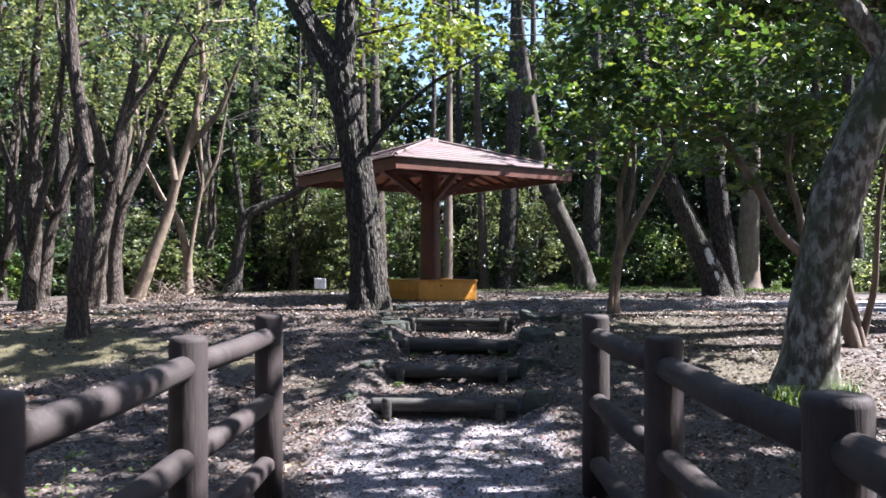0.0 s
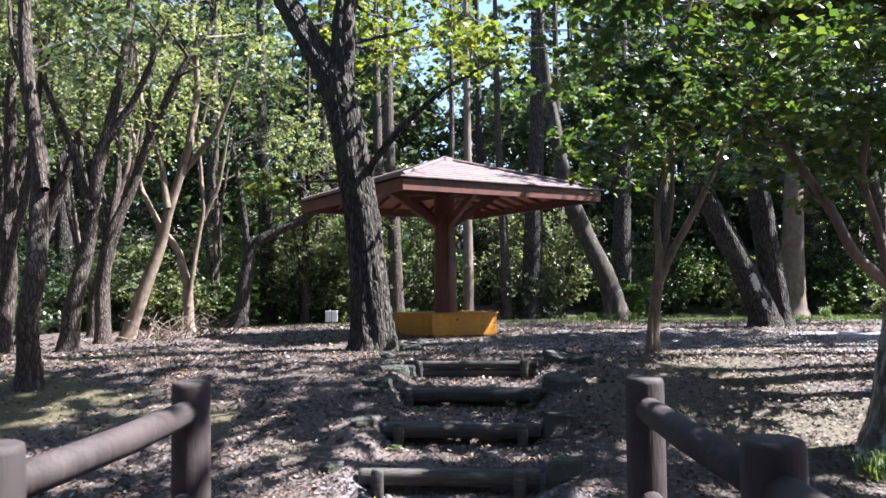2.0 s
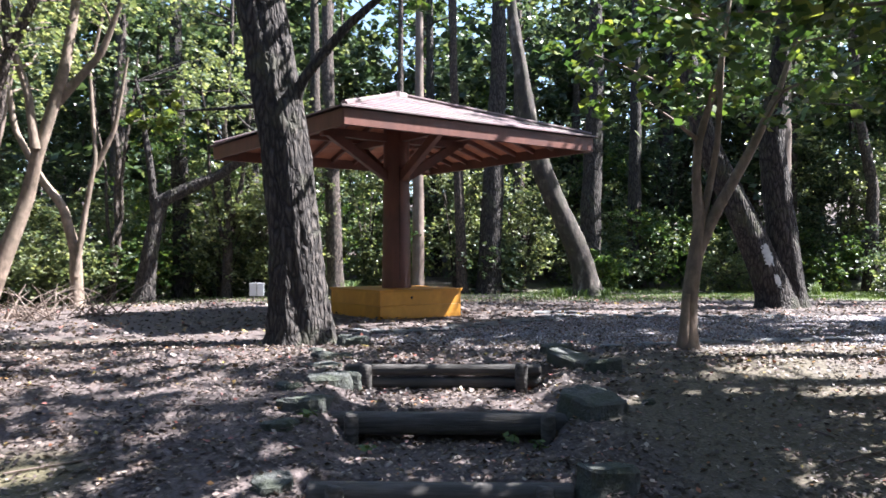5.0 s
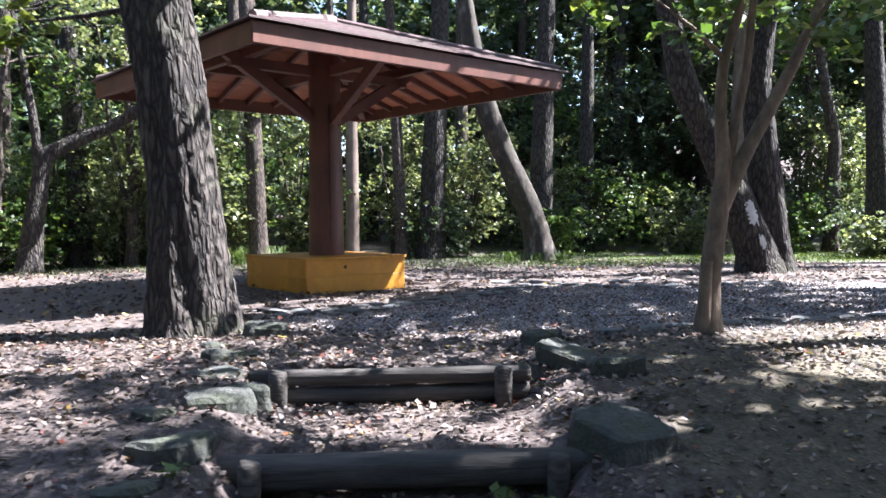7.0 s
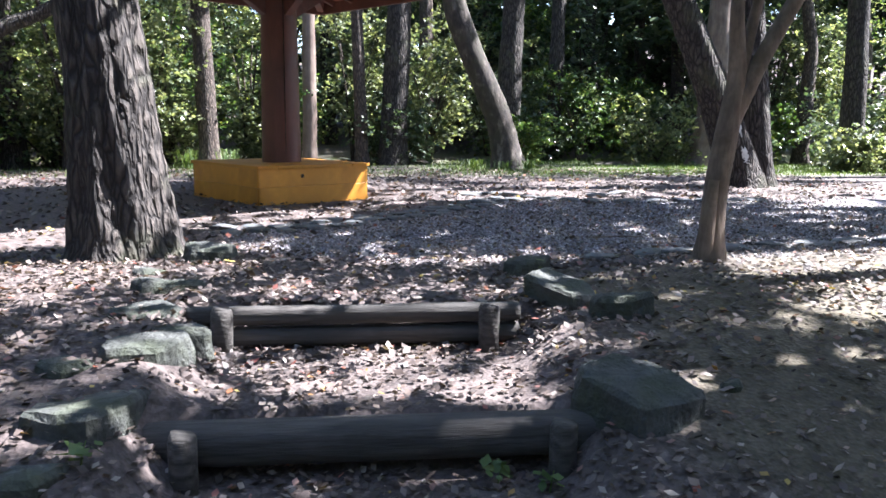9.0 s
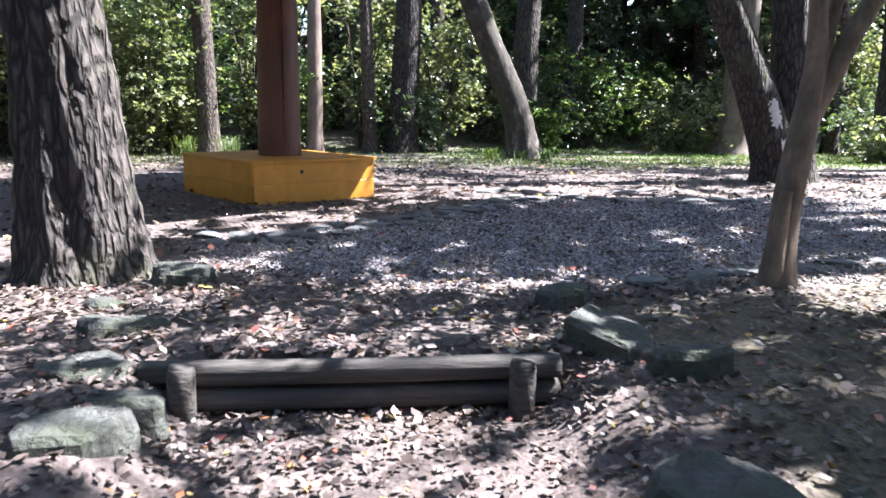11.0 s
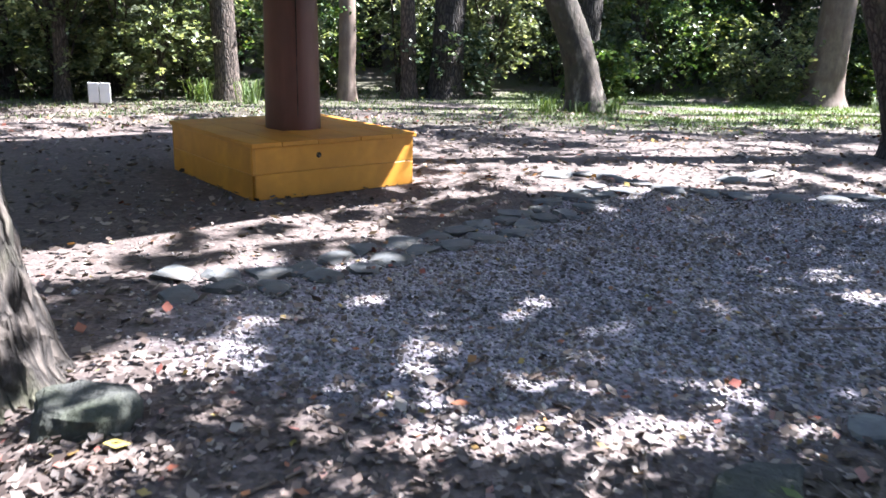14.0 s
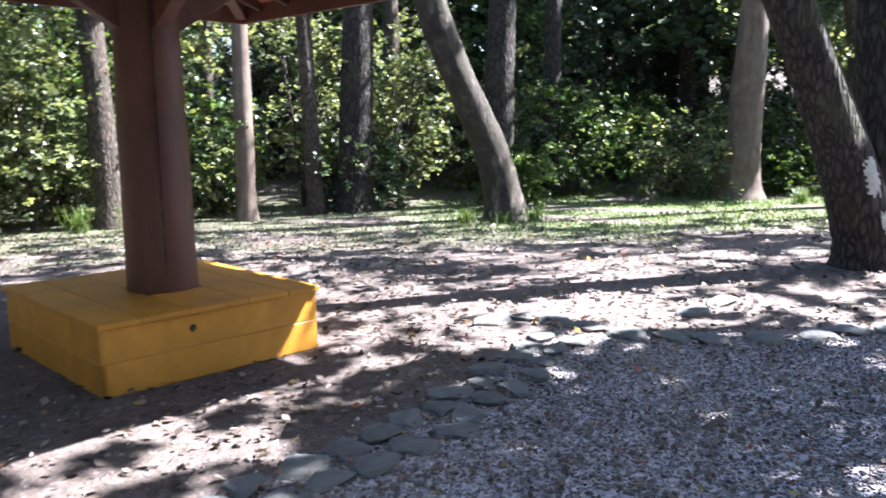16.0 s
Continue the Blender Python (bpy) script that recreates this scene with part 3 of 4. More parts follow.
for n, ((x, y), r, bark, shapes) in enumerate(FRONT):
    q = random.Random(240 + n)
    stems = []
    for k, shape in enumerate(shapes):
        thick = r if k == 0 else r * 0.55
        keys = [(dx, q.uniform(-0.12, 0.12) * (z > 0.3), z, thick * (1 - 0.62 * i / (len(shape) - 1))) for i, (dx, z) in enumerate(shape)]
        if k == 0:
            keys = [(0, 0, -0.05, r * 1.7), (shape[1][0] * 0.2, 0, 0.22, r * 1.1)] + keys[1:]
        stems.append(keys)
    tx, tz = shapes[0][-1]
    tree("slender_tree", (x, y), stems, crown_clumps(tx * 0.6, 0.2, 4.3, tz + 1.6, 1.9, 12, 0.75, 260 + n), 330, 0.08, M_LEAF_GREY, bark,
         "slender curved tree with leaning forked stems", sides=11, step=0.1, rough=0.16, group="slender grove")

# ---- the forest round the clearing ----
FAR = [(-1.95, 24.9, 0.2, M_BARK_BROWN), (0.15, 25.4, 0.15, M_BARK_PALE), (1.35, 26.0, 0.14, M_BARK_BROWN), (2.1, 26.2, 0.3, M_BARK_DARK), (-0.6, 27.5, 0.12, M_BARK_BROWN), (4.9, 26.4, 0.28, M_BARK_DARK),
       (6.6, 28.0, 0.2, M_BARK_DARK), (-4.2, 26.0, 0.2, M_BARK_DARK), (-5.8, 25.0, 0.22, M_BARK_DARK), (12.5, 24.0, 0.25, M_BARK_DARK), (13.5, 20.5, 0.2, M_BARK_BROWN), (11.8, 29.0, 0.22, M_BARK_BROWN),
       (3.4, 29.5, 0.2, M_BARK_BROWN), (-2.8, 30.0, 0.22, M_BARK_BROWN), (0.8, 31.5, 0.2, M_BARK_DARK), (8.5, 31.0, 0.22, M_BARK_DARK), (-8.5, 27.5, 0.22, M_BARK_BROWN), (-12.0, 25.0, 0.24, M_BARK_DARK), (-14.5, 19.0, 0.24, M_BARK_DARK)]
for n, (x, y, r, bark) in enumerate(FAR):
    q = random.Random(100 + n)
    w = q.uniform(-0.3, 0.3)
    tree("forest_tree", (x, y), [[(0, 0, -0.1, r * 1.6), (0, 0, 0.35, r * 1.1), (w * 0.3, 0, 2.5, r), (w, 0.1, 6.0, r * 0.75), (w * 1.2, 0, 14.0, r * 0.25)]],
         crown_clumps(w, 0, 7.5 if n > 9 else 12.0, 14.0 if n > 9 else 15.0, 2.2, 8 if n > 9 else 3, 0.9, 130 + n), 200, 0.13, (M_LEAF_DARK, M_LEAF_GREY, M_LEAF_MAPLE)[n % 3], bark, "tall forest tree with green crown at the clearing edge", sides=12, step=0.2, group="clearing edge trees")

# tall trees beyond, one body of far woods
def far_woods():
    q = random.Random(5)
    V, F, L, k = [], [], [], 0
    for n in range(260):
        a = q.uniform(0, 2 * math.pi)
        d = q.uniform(15, 34)
        x, y = 1 + 1.05 * d * math.cos(a), 15 + 1.2 * d * math.sin(a)
        if -15 < x < 15 and -3 < y < 29 or (x > 6 and 2 < y < 29.5 and x < 30):
            continue
        z, h, r = gz(x, y) - 0.1, q.uniform(9, 16), q.uniform(0.12, 0.3)
        P, R = spline([(x, y, z, r * 1.4), (x, y, z + 0.5, r), (x + q.uniform(-0.6, 0.6), y, z + h, r * 0.25)], 0.8)
        v, f = tube_arrays(P, R, 7, 0.1)
        V += v
        F += [tuple(i + k for i in g) for g in f]
        k += len(v)
        for c in crown_clumps(x, y, z + (0.8 if n % 2 else 3.0), z + h, 2.8, 15, 1.6, n + 900):
            L.append(spray_points(c[:3], c[3], int(85 * c[3] ** 2), 0.7))
    top = empty("far_woods", pose(0, 0, 0), "dense dark green woods round the clearing", "woods", kind="stuff")
    raw("trunk", V, F, M_BARK_BROWN, top, True)
    v, f = leaf_arrays(np.concatenate(L), 0.27)
    raw("foliage", v, f, M_LEAF_DARK, top)


far_woods()


def shrub(x, y, size, height, mat, leaf, count, seed):
    q = random.Random(seed)
    z = gz(x, y) - 0.05
    top = empty("shrub", pose(x, y, z), "leafy green shrub at the clearing edge", "shrub", "edge shrubs")
    pts = []
    V, F, k = [], [], 0
    for n in range(6):
        a = q.uniform(0, 6.28)
        d = size * q.uniform(0.3, 0.8)
        tip = (d * math.cos(a), d * math.sin(a), height * q.uniform(0.5, 0.95))
        P, R = spline([(0, 0, 0, 0.03), (tip[0] * 0.35, tip[1] * 0.35, tip[2] * 0.55, 0.02), (*tip, 0.006)], 0.2)
        v, f = tube_arrays(P, R, 5)
        V += v
        F += [tuple(i + k for i in g) for g in f]
        k += len(v)
        pts.append(spray_points(tip, size * q.uniform(0.45, 0.75), count // 8, 0.8))
        pts.append(spray_points((tip[0] * 0.7, tip[1] * 0.7, tip[2] * 0.45), size * 0.55, count // 14, 0.8))
    raw("framework", V, F, M_BARK_BROWN, top, True)
    v, f = leaf_arrays(np.concatenate(pts), leaf)
    raw("foliage", v, f, mat, top)


q = random.Random(11)
mats = (M_LEAF_DARK, M_LEAF_GREY, M_LEAF_MAPLE, M_LEAF_DARK, M_LEAF_GREY)
n = 0
for row, (yy, hh) in enumerate(((26.6, 1.7), (28.6, 3.0), (31.0, 4.4), (34.0, 6.5))):
    for k in range(15):
        x = -16 + k * 2.25 + q.uniform(-0.7, 0.7)
        bend = 0.02 * (x - 1) ** 2
        shrub(x, yy - bend + q.uniform(-0.5, 0.5) + (1.8 if x > 3 and row < 2 else 0), q.uniform(1.0, 1.6) + 0.2 * row, hh * q.uniform(0.7, 1.25), mats[(k + row) % 5], 0.085, 3800, 300 + n)
        n += 1
for k in range(12):
    shrub(-12.5 + q.uniform(-1.5, 1.5) - (k % 2) * 2.5, 6 + k * 1.5, 1.3, q.uniform(1.8, 3.4), mats[k % 5], 0.11, 2600, 400 + k)
    shrub(14 + q.uniform(-1, 1.5) + (k % 2) * 2.5, 7 + k * 1.6, 1.3, q.uniform(1.6, 3.0), mats[(k + 1) % 5], 0.11, 2600, 430 + k)
for k, (x, y, s, h) in enumerate(((-6.5, 24.0, 1.0, 1.3), (-8.0, 22.8, 1.1, 1.6), (-3.6, 24.6, 1.0, 2.6), (-5.0, 25.3, 1.3, 3.2), (4.9, 25.3, 0.7, 1.2), (-0.9, 25.6, 0.8, 1.0), (11.5, 22.5, 0.9, 0.8), (-9.5, 23.8, 1.2, 2.2), (-10.5, 19.0, 1.0, 1.2), (-7.2, 25.2, 1.3, 2.8), (-3.1, 24.9, 1.3, 4.6), (-4.7, 24.6, 1.4, 4.2), (-6.4, 24.9, 1.3, 4.4), (-1.2, 26.2, 1.2, 4.8), (1.2, 27.2, 1.3, 4.6), (3.2, 27.4, 1.2, 3.6), (7.2, 27.6, 1.1, 2.2), (13.2, 18.5, 1.0, 1.0), (11.9, 20.6, 0.8, 0.7))):
    shrub(x, y, s, h, M_LEAF_GREY if k % 4 else M_LEAF_MAPLE, 0.08, 4200, 460 + k)

# canopy trees added on the sun's side to cast shade, most out of view: (trunk), the stretch of ground that the crown
# shades, heights, clumps, size, leaves
SHADE_TREES = [((9.8, 15.4), (0.75, 3.8, 14.5, 16.3), (5.6, 7.0), 20, 0.75, 380), ((9.3, 13.7), (-0.2, 3.8, 12.6, 14.8), (5.6, 7.0), 25, 0.7, 400), ((10.2, 14.7), (0.45, 1.0, 14.6, 15.9), (5.8, 7.0), 11, 0.36, 420), ((9.6, 14.3), (-0.3, 0.6, 13.8, 14.3), (6.0, 7.0), 6, 0.33, 420), ((11.6, 15.2), (3.6, 7.8, 13.0, 16.5), (5.4, 7.4), 20, 0.8, 220), ((9.0, 13.0), (-1.6, 0.4, 13.35, 14.1), (6.2, 7.2), 14, 0.45, 420),
          ((8.6, 11.1), (1.5, 2.3, 9.0, 12.3), (6.2, 8.0), 13, 0.65, 380), ((7.2, 10.6), (-5.2, -1.4, 7.6, 11.2), (6.4, 8.6), 26, 0.75, 260), ((7.6, 7.9), (-0.9, 1.3, 7.6, 10.1), (6.4, 8.2), 8, 0.55, 260), ((7.7, 11.9), (-0.6, 1.3, 10.2, 12.3), (6.4, 7.8), 9, 0.38, 260),
          ((8.8, 6.6), (1.3, 3.4, 4.6, 8.4), (5.6, 7.8), 18, 0.85, 320), ((4.4, 6.2), (-5.5, -1.6, 5.2, 7.4), (6.6, 8.6), 12, 0.85, 260),
          ((6.6, 3.0), (-1.5, 1.8, 1.6, 5.6), (5.6, 7.6), 18, 0.95, 330), ((6.9, 0.0), (-2.6, 1.8, -2.4, 1.6), (5.6, 7.6), 18, 1.0, 300), ((-4.5, 3.0), (-9.0, -5.0, 2.0, 6.0), (5.5, 8.0), 10, 0.9, 200), ((13.6, 20.8), (-0.5, 3.8, 18.9, 23.2), (6.8, 8.6), 15, 0.7, 240), ((14.2, 22.6), (-6.0, -1.2, 18.4, 23.6), (7.4, 9.2), 17, 0.75, 240), ((13.2, 19.4), (3.6, 8.2, 17.4, 22.6), (6.0, 8.0), 17, 0.75, 280),
          ((13.0, 26.6), (4.6, 10.5, 25.2, 27.6), (5.5, 9.5), 12, 1.0, 240), ((16.0, 28.4), (6.0, 12.5, 27.2, 30.0), (6.0, 10.0), 10, 1.1, 220)]
for k, ((x, y), (xa, xb, ya, yb), (ha, hb), count, size, leaves) in enumerate(SHADE_TREES):
    q = random.Random(700 + k)
    clumps = []
    for i in range(count):
        h = q.uniform(ha, hb)
        # each clump slides up the sun's ray from the ground it must shade
        clumps.append((xa + (xb - xa) * q.random() + h * SUN.x / SUN.z - x, ya + (yb - ya) * (i + q.random()) / count + h * SUN.y / SUN.z - y, h, size * q.uniform(0.75, 1.2)))
    tree("added_shade_tree", (x, y), [[(0, 0, -0.1, 0.3), (0, 0, 0.4, 0.2), (0.1, 0, 3.0, 0.17), (-0.3, 0.1, ha, 0.12), (-0.4, 0.1, hb + 1.0, 0.04)]],
         clumps, leaves, 0.17, M_LEAF_MAPLE, M_BARK_BROWN, "tall added tree with its crown placed to shade the ground", sides=12, step=0.2, group="canopy trees")


def lichen_patch(x, y, z, r, width, height, seed):
    """A thin ragged sheet that follows the trunk's round."""
    bm = bmesh.new()
    rows = []
    for i in range(15):
        row = []
        for j in range(9):
            u, v = j / 8 - 0.5, i / 14 - 0.5
            a = -math.pi / 2 + u * width / r
            row.append((u, v, bm.verts.new((x - 0.3 * v * height + r * math.cos(a), y + r * math.sin(a), z + v * height))))
        rows.append(row)
    for i in range(14):
        for j in range(8):
            u, v, _ = rows[i][j]
            if (2 * u) ** 2 + (2 * v) ** 2 + 0.9 * noise.noise(Vector((u * 6 + seed, v * 11, seed))) < 0.75:
                bm.faces.new([rows[i][j][2], rows[i][j + 1][2], rows[i + 1][j + 1][2], rows[i + 1][j][2]])
    for v in [v for v in bm.verts if not v.link_faces]:
        bm.verts.remove(v)
    twin = bpy.data.objects["twin_trunk_tree"]
    part("lichen", bm, M_LICHEN, twin, "pale grey lichen patch on the bark")


lichen_patch(-0.32, 0, 0.98, 0.285, 0.2, 0.42, 3)
lichen_patch(-0.16, 0, 0.55, 0.32, 0.12, 0.24, 8)


# ---- the shelter ----
ROOF_TURN, BASE_TURN, CX, CY = 34.0, 32.0, -0.27, 16.92


def shelter():
    top = empty("garden_shelter", pose(CX, CY, 0, 0, 0, ROOF_TURN), "red-brown one-post shelter with hipped square roof", "shelter")
    # the round post
    bm = tube_bm([(0, 0, z) for z in (0.3, 0.36, 1.2, 2.1, 2.5, 3.25)], [0.225, 0.225, 0.215, 0.2, 0.2, 0.2], 28)
    post = part("post", bm, M_POST, top, "round red-brown painted post", True)
    for a in (250, 70):
        box_part("seam", (0.006, 0.012, 1.9), pose(0.216 * math.cos(radians(a)), 0.216 * math.sin(radians(a)), 1.35, 0, 0, a + 90), M_BARK_DARK, post, "", 0)
    half, eave, apex = 2.1, 2.66, 3.36
    slope = math.atan2(apex - eave, half)
    run = math.hypot(apex - eave, half)
    for k in range(4):
        turn = pose(0, 0, 0, 0, 0, 90 * k)
        # lining boards under the roof
        rows = 9
        for i in range(rows):
            bm = bmesh.new()
            a, b = i / rows, (i + 1) / rows - 0.006
            w0, w1 = half * (1 - a), half * (1 - b)
            z0, z1 = eave - 0.03 + (apex - eave) * a, eave - 0.03 + (apex - eave) * b
            lo = [bm.verts.new((s * w, -w, z - dz)) for dz in (0.02, 0.0) for s, w, z in ((-1, w0, z0), (1, w0, z0), (1, max(w1, 0.01), z1), (-1, max(w1, 0.01), z1))]
            for f in ((3, 2, 1, 0), (4, 5, 6, 7), (0, 1, 5, 4), (1, 2, 6, 5), (2, 3, 7, 6), (3, 0, 4, 7)):
                bm.faces.new([lo[j] for j in f])
            bm.transform(turn)
            part("lining_board", bm, M_BOARD, top, "orange-brown roof board seen from below")
        # roof slope and its shingle courses
        rows, out = 11, half + 0.07
        for i in range(rows):
            bm = bmesh.new()
            a, b = i / rows, min(1.0, (i + 1.25) / rows)
            w0, w1 = out * (1 - a), out * (1 - b)
            z0, z1 = eave + 0.012 + (apex - eave + 0.02) * a + 0.012, eave + 0.012 + (apex - eave + 0.02) * b
            lo = [bm.verts.new((s * w, -w, z - dz)) for dz in (0.018, 0.0) for s, w, z in ((-1, w0, z0), (1, w0, z0), (1, max(w1, 0.005), z1), (-1, max(w1, 0.005), z1))]
            for f in ((3, 2, 1, 0), (4, 5, 6, 7), (0, 1, 5, 4), (1, 2, 6, 5), (2, 3, 7, 6), (3, 0, 4, 7)):
                bm.faces.new([lo[j] for j in f])
            bm.transform(turn)
            part("shingle_course", bm, M_SHINGLE, top, "weathered pinkish brown roof shingles")
        # fascia, hip beam, purlins, braces, rafters
        box_part("fascia", (2 * half + 0.03, 0.045, 0.2), turn @ pose(0, -half, eave - 0.105), M_POST, top)
        d = half * math.sqrt(2)
        hip = math.atan2(apex - eave, d)
        ln = math.hypot(d, apex - eave)
        box_part("hip_beam", (ln - 0.2, 0.1, 0.14), turn @ pose(0, 0, 0, 0, 0, 45) @ pose(d / 2 + 0.03, 0, (eave + apex) / 2 - 0.13, 0, math.degrees(hip), 0), M_POST, top)
        bm = tube_bm([(0, 0, -0.0), (0, 0, ln)], [0.04, 0.04], 8)
        cap = part("hip_cap", bm, M_SHINGLE, top)
        cap.matrix_local = turn @ pose(0, 0, 0, 0, 0, 45) @ pose(0.0, 0, apex + 0.05, 0, 90 + math.degrees(hip), 0)
        box_part("purlin", (2 * 1.12, 0.09, 0.12), turn @ pose(0, -1.12, 2.83), M_POST, top)
        # knee brace out to the middle of each purlin
        p0, p1 = Vector((0, -0.17, 2.12)), Vector((0, -1.3, 2.8))
        m = Matrix.Translation((p0 + p1) / 2) @ (p1 - p0).to_track_quat("X", "Z").to_matrix().to_4x4()
        box_part("knee_brace", ((p1 - p0).length + 0.1, 0.1, 0.14), turn @ m, M_POST, top)
        box_part("tie_beam", (0.1, 1.2, 0.12), turn @ pose(0, -0.7, 2.72), M_POST, top)
        for i in range(9):
            x = (i - 4) * 0.44
            length = half - abs(x) - 0.05
            if length < 0.12:
                continue
            y0 = -half + 0.03
            ym = y0 + length / 2
            zm = eave - 0.085 + (apex - eave) * (half + ym) / half
            box_part("rafter", (0.05, length / math.cos(slope), 0.085), turn @ pose(x, ym, zm, math.degrees(slope), 0, 0), M_POST, top)
    bm = tube_bm([(0, 0, apex - 0.02), (0, 0, apex + 0.06), (0, 0, apex + 0.09)], [0.2, 0.17, 0.05], 12)
    part("roof_cap", bm, M_SHINGLE, top)

    off = 0.06
    seat = empty("bench_base", pose(CX, CY, 0, 0, 0, BASE_TURN) @ pose(0, off, 0), "low ochre-yellow painted wooden bench box round the post", "bench")
    w, deep = 0.71, 0.71 + off
    for k in range(4):
        turn = pose(0, 0, 0, 0, 0, 90 * k)
        length, away = (2 * w, deep) if k % 2 == 0 else (2 * deep, w)
        box_part("side_board", (length, 0.03, 0.1945), turn @ pose(0, -away + 0.015, 0.092), M_BASE, seat, "", 0.004)
        box_part("side_board", (length, 0.03, 0.1945), turn @ pose(0, -away + 0.016, 0.288), M_BASE, seat, "", 0.004)
    for k, (x, span) in enumerate(((-0.604, 0.236), (-0.336, 0.292), (0.336, 0.292), (0.604, 0.236))):
        box_part("seat_board", (span, 2 * deep + 0.05, 0.034), pose(x, 0, 0.402), M_BASE, seat, "", 0.004)
    for s in (-1, 1):
        a, b = -off + s * 0.185, s * (deep + 0.025)
        box_part("seat_board", (0.376, abs(b - a), 0.034), pose(0, (a + b) / 2, 0.4022), M_BASE, seat, "", 0.004)
    bm = tube_bm([(0, 0, 0), (0, 0, 0.004)], [0.022, 0.018], 10)
    knot = part("knot", bm, M_BARK_BROWN, seat, "dark knot in the board")
    knot.matrix_local = pose(-0.17, -deep - 0.001, 0.3, 90, 0, 0)


shelter()


# ---- bridge rails ----
def rail_post(x, y, top_z):
    z0 = gz(x, y) - 0.15
    top = empty("rail_post", pose(x, y, z0), "dark brown round log-style railing post", "railing post", "railing posts")
    h = top_z - z0
    bm = tube_bm([(0, 0, 0), (0, 0, h * 0.5), (0, 0, h - 0.03), (0, 0, h - 0.008), (0, 0, h)], [0.098, 0.096, 0.095, 0.09, 0.078], 24, rough=0.03, freq=2.0, seed=x * 3 + y)
    part("shaft", bm, M_RAIL, top, "", True)


POST_Y = (5.55, 3.95, 2.25, 0.6, -1.2)
for side, xs in ((-1, (-1.22, -1.27, -1.29, -1.3, -1.32)), (1, (1.07, 1.1, 1.12, 1.13, 1.14))):
    for x, y in zip(xs, POST_Y):
        rail_post(x, y, 0.45)
    for level, z in enumerate((0.3, -0.15, -0.58)):
        for k in range(4):
            a, b = Vector((xs[k], POST_Y[k], z)), Vector((xs[k + 1], POST_Y[k + 1], z))
            d = (b - a).normalized()
            a = a - d * 0.105 if k == 0 else a + d * 0.08
            b = b - d * 0.08
            sag = Vector((0, 0, -0.01))
            bar = empty("rail", Matrix.Translation(a), "dark brown round railing bar between posts", "railing bar", "railing bars")
            P, R = [Vector(), (b - a) * 0.5 + sag, b - a], [0.062, 0.066, 0.062]
            part("bar", tube_bm(P, R, 16, rough=0.04, freq=2.0, seed=k + level * 5 + side), M_RAIL, bar, "", True)
            if k == 0:
                part("end_cap", tube_bm([-d * 0.004, d * 0.006], [0.056, 0.058], 16), M_RAIL_END, bar, "pale round end of the bar")


# ---- log steps ----
def log_step(n, xa, xb, y, z, radius, double):
    tilt = -3.5
    top = empty("log_step", pose((xa + xb) / 2, y, z, 0, 0, tilt), "weathered dark log step held by short stakes", "step", "log steps")
    L = xb - xa
    logs = [(-0.0, -radius)] if not double else [(0, -radius), (0.005, -radius * 3 - 0.012)]
    for dy, dz in logs:
        P = [(-L / 2 + L * t, dy + 0.012 * math.sin(n + 5 * t), dz + 0.006 * math.sin(3 * t + n)) for t in (0, 0.02, 0.2, 0.4, 0.6, 0.8, 0.98, 1)]
        bm = tube_bm(P, [radius * 0.9] + [radius] * 6 + [radius * 0.9], 16, rough=0.16, freq=2.0, seed=n + dz)
        for v in bm.verts:
            # worn square section
            u, w = (v.co.y - dy) / radius, (v.co.z - dz) / radius
            k = 1 / max(0.55, (u ** 4 + w ** 4) ** 0.25) if u * u + w * w > 0.3 else 1
            v.co.y, v.co.z = dy + u * radius * (0.25 + 0.75 * k), dz + w * radius * (0.25 + 0.75 * k) * 0.97
        part("log", bm, M_LOG, top, "", True)
    for s in (-1, 1):
        x = s * (L / 2 - 0.17)
        P = [(x, -radius - 0.055, -0.34), (x, -radius - 0.052, -0.01), (x + 0.004, -radius - 0.05, 0.012)]
        part("stake", tube_bm(P, [0.05, 0.052, 0.044], 12, rough=0.08, freq=2.5, seed=n + s), M_LOG, top, "short upright wooden stake", True)


log_step(0, -0.74, 0.76, 8.17, -0.595, 0.07, False)
log_step(1, -0.66, 0.86, 9.22, -0.395, 0.075, False)
log_step(2, -0.64, 1.06, 10.27, -0.195, 0.08, False)
log_step(3, -0.6, 1.02, 11.27, 0.006, 0.047, True)


# ---- stones ----
def flagstone(x, y, sx, sy, sz, turn, seed, sink, dz, parent):
    bm = bmesh.new()
    bmesh.ops.create_icosphere(bm, subdivisions=2, radius=1.0)
    r = random.Random(seed)
    cuts = [(Vector((r.uniform(-1, 1), r.uniform(-1, 1), r.uniform(-0.4, 0.5))).normalized(), r.uniform(0.5, 0.75)) for _ in range(9)] + [(Vector((r.uniform(-0.25, 0.25), r.uniform(-0.25, 0.25), 1)).normalized(), 0.5)]
    for v in bm.verts:
        for nrm, d in cuts:
            e = v.co.dot(nrm) - d
            if e > 0:
                v.co -= nrm * e * 0.92
        v.co *= 1 + 0.1 * noise.noise(v.co * 2.5 + Vector((seed, 0, 0))) + 0.05 * noise.noise(v.co * 6 + Vector((0, seed, 0)))
        v.co = Vector((v.co.x * sx, v.co.y * sy, v.co.z * sz))
    ob = part("flagstone", bm, M_FLAG, parent)
    z = gz(x, y) + dz
    ob.matrix_world = pose(x, y, z + sz * (0.6 - 2 * sink) * 0.8, 0, 0, turn)


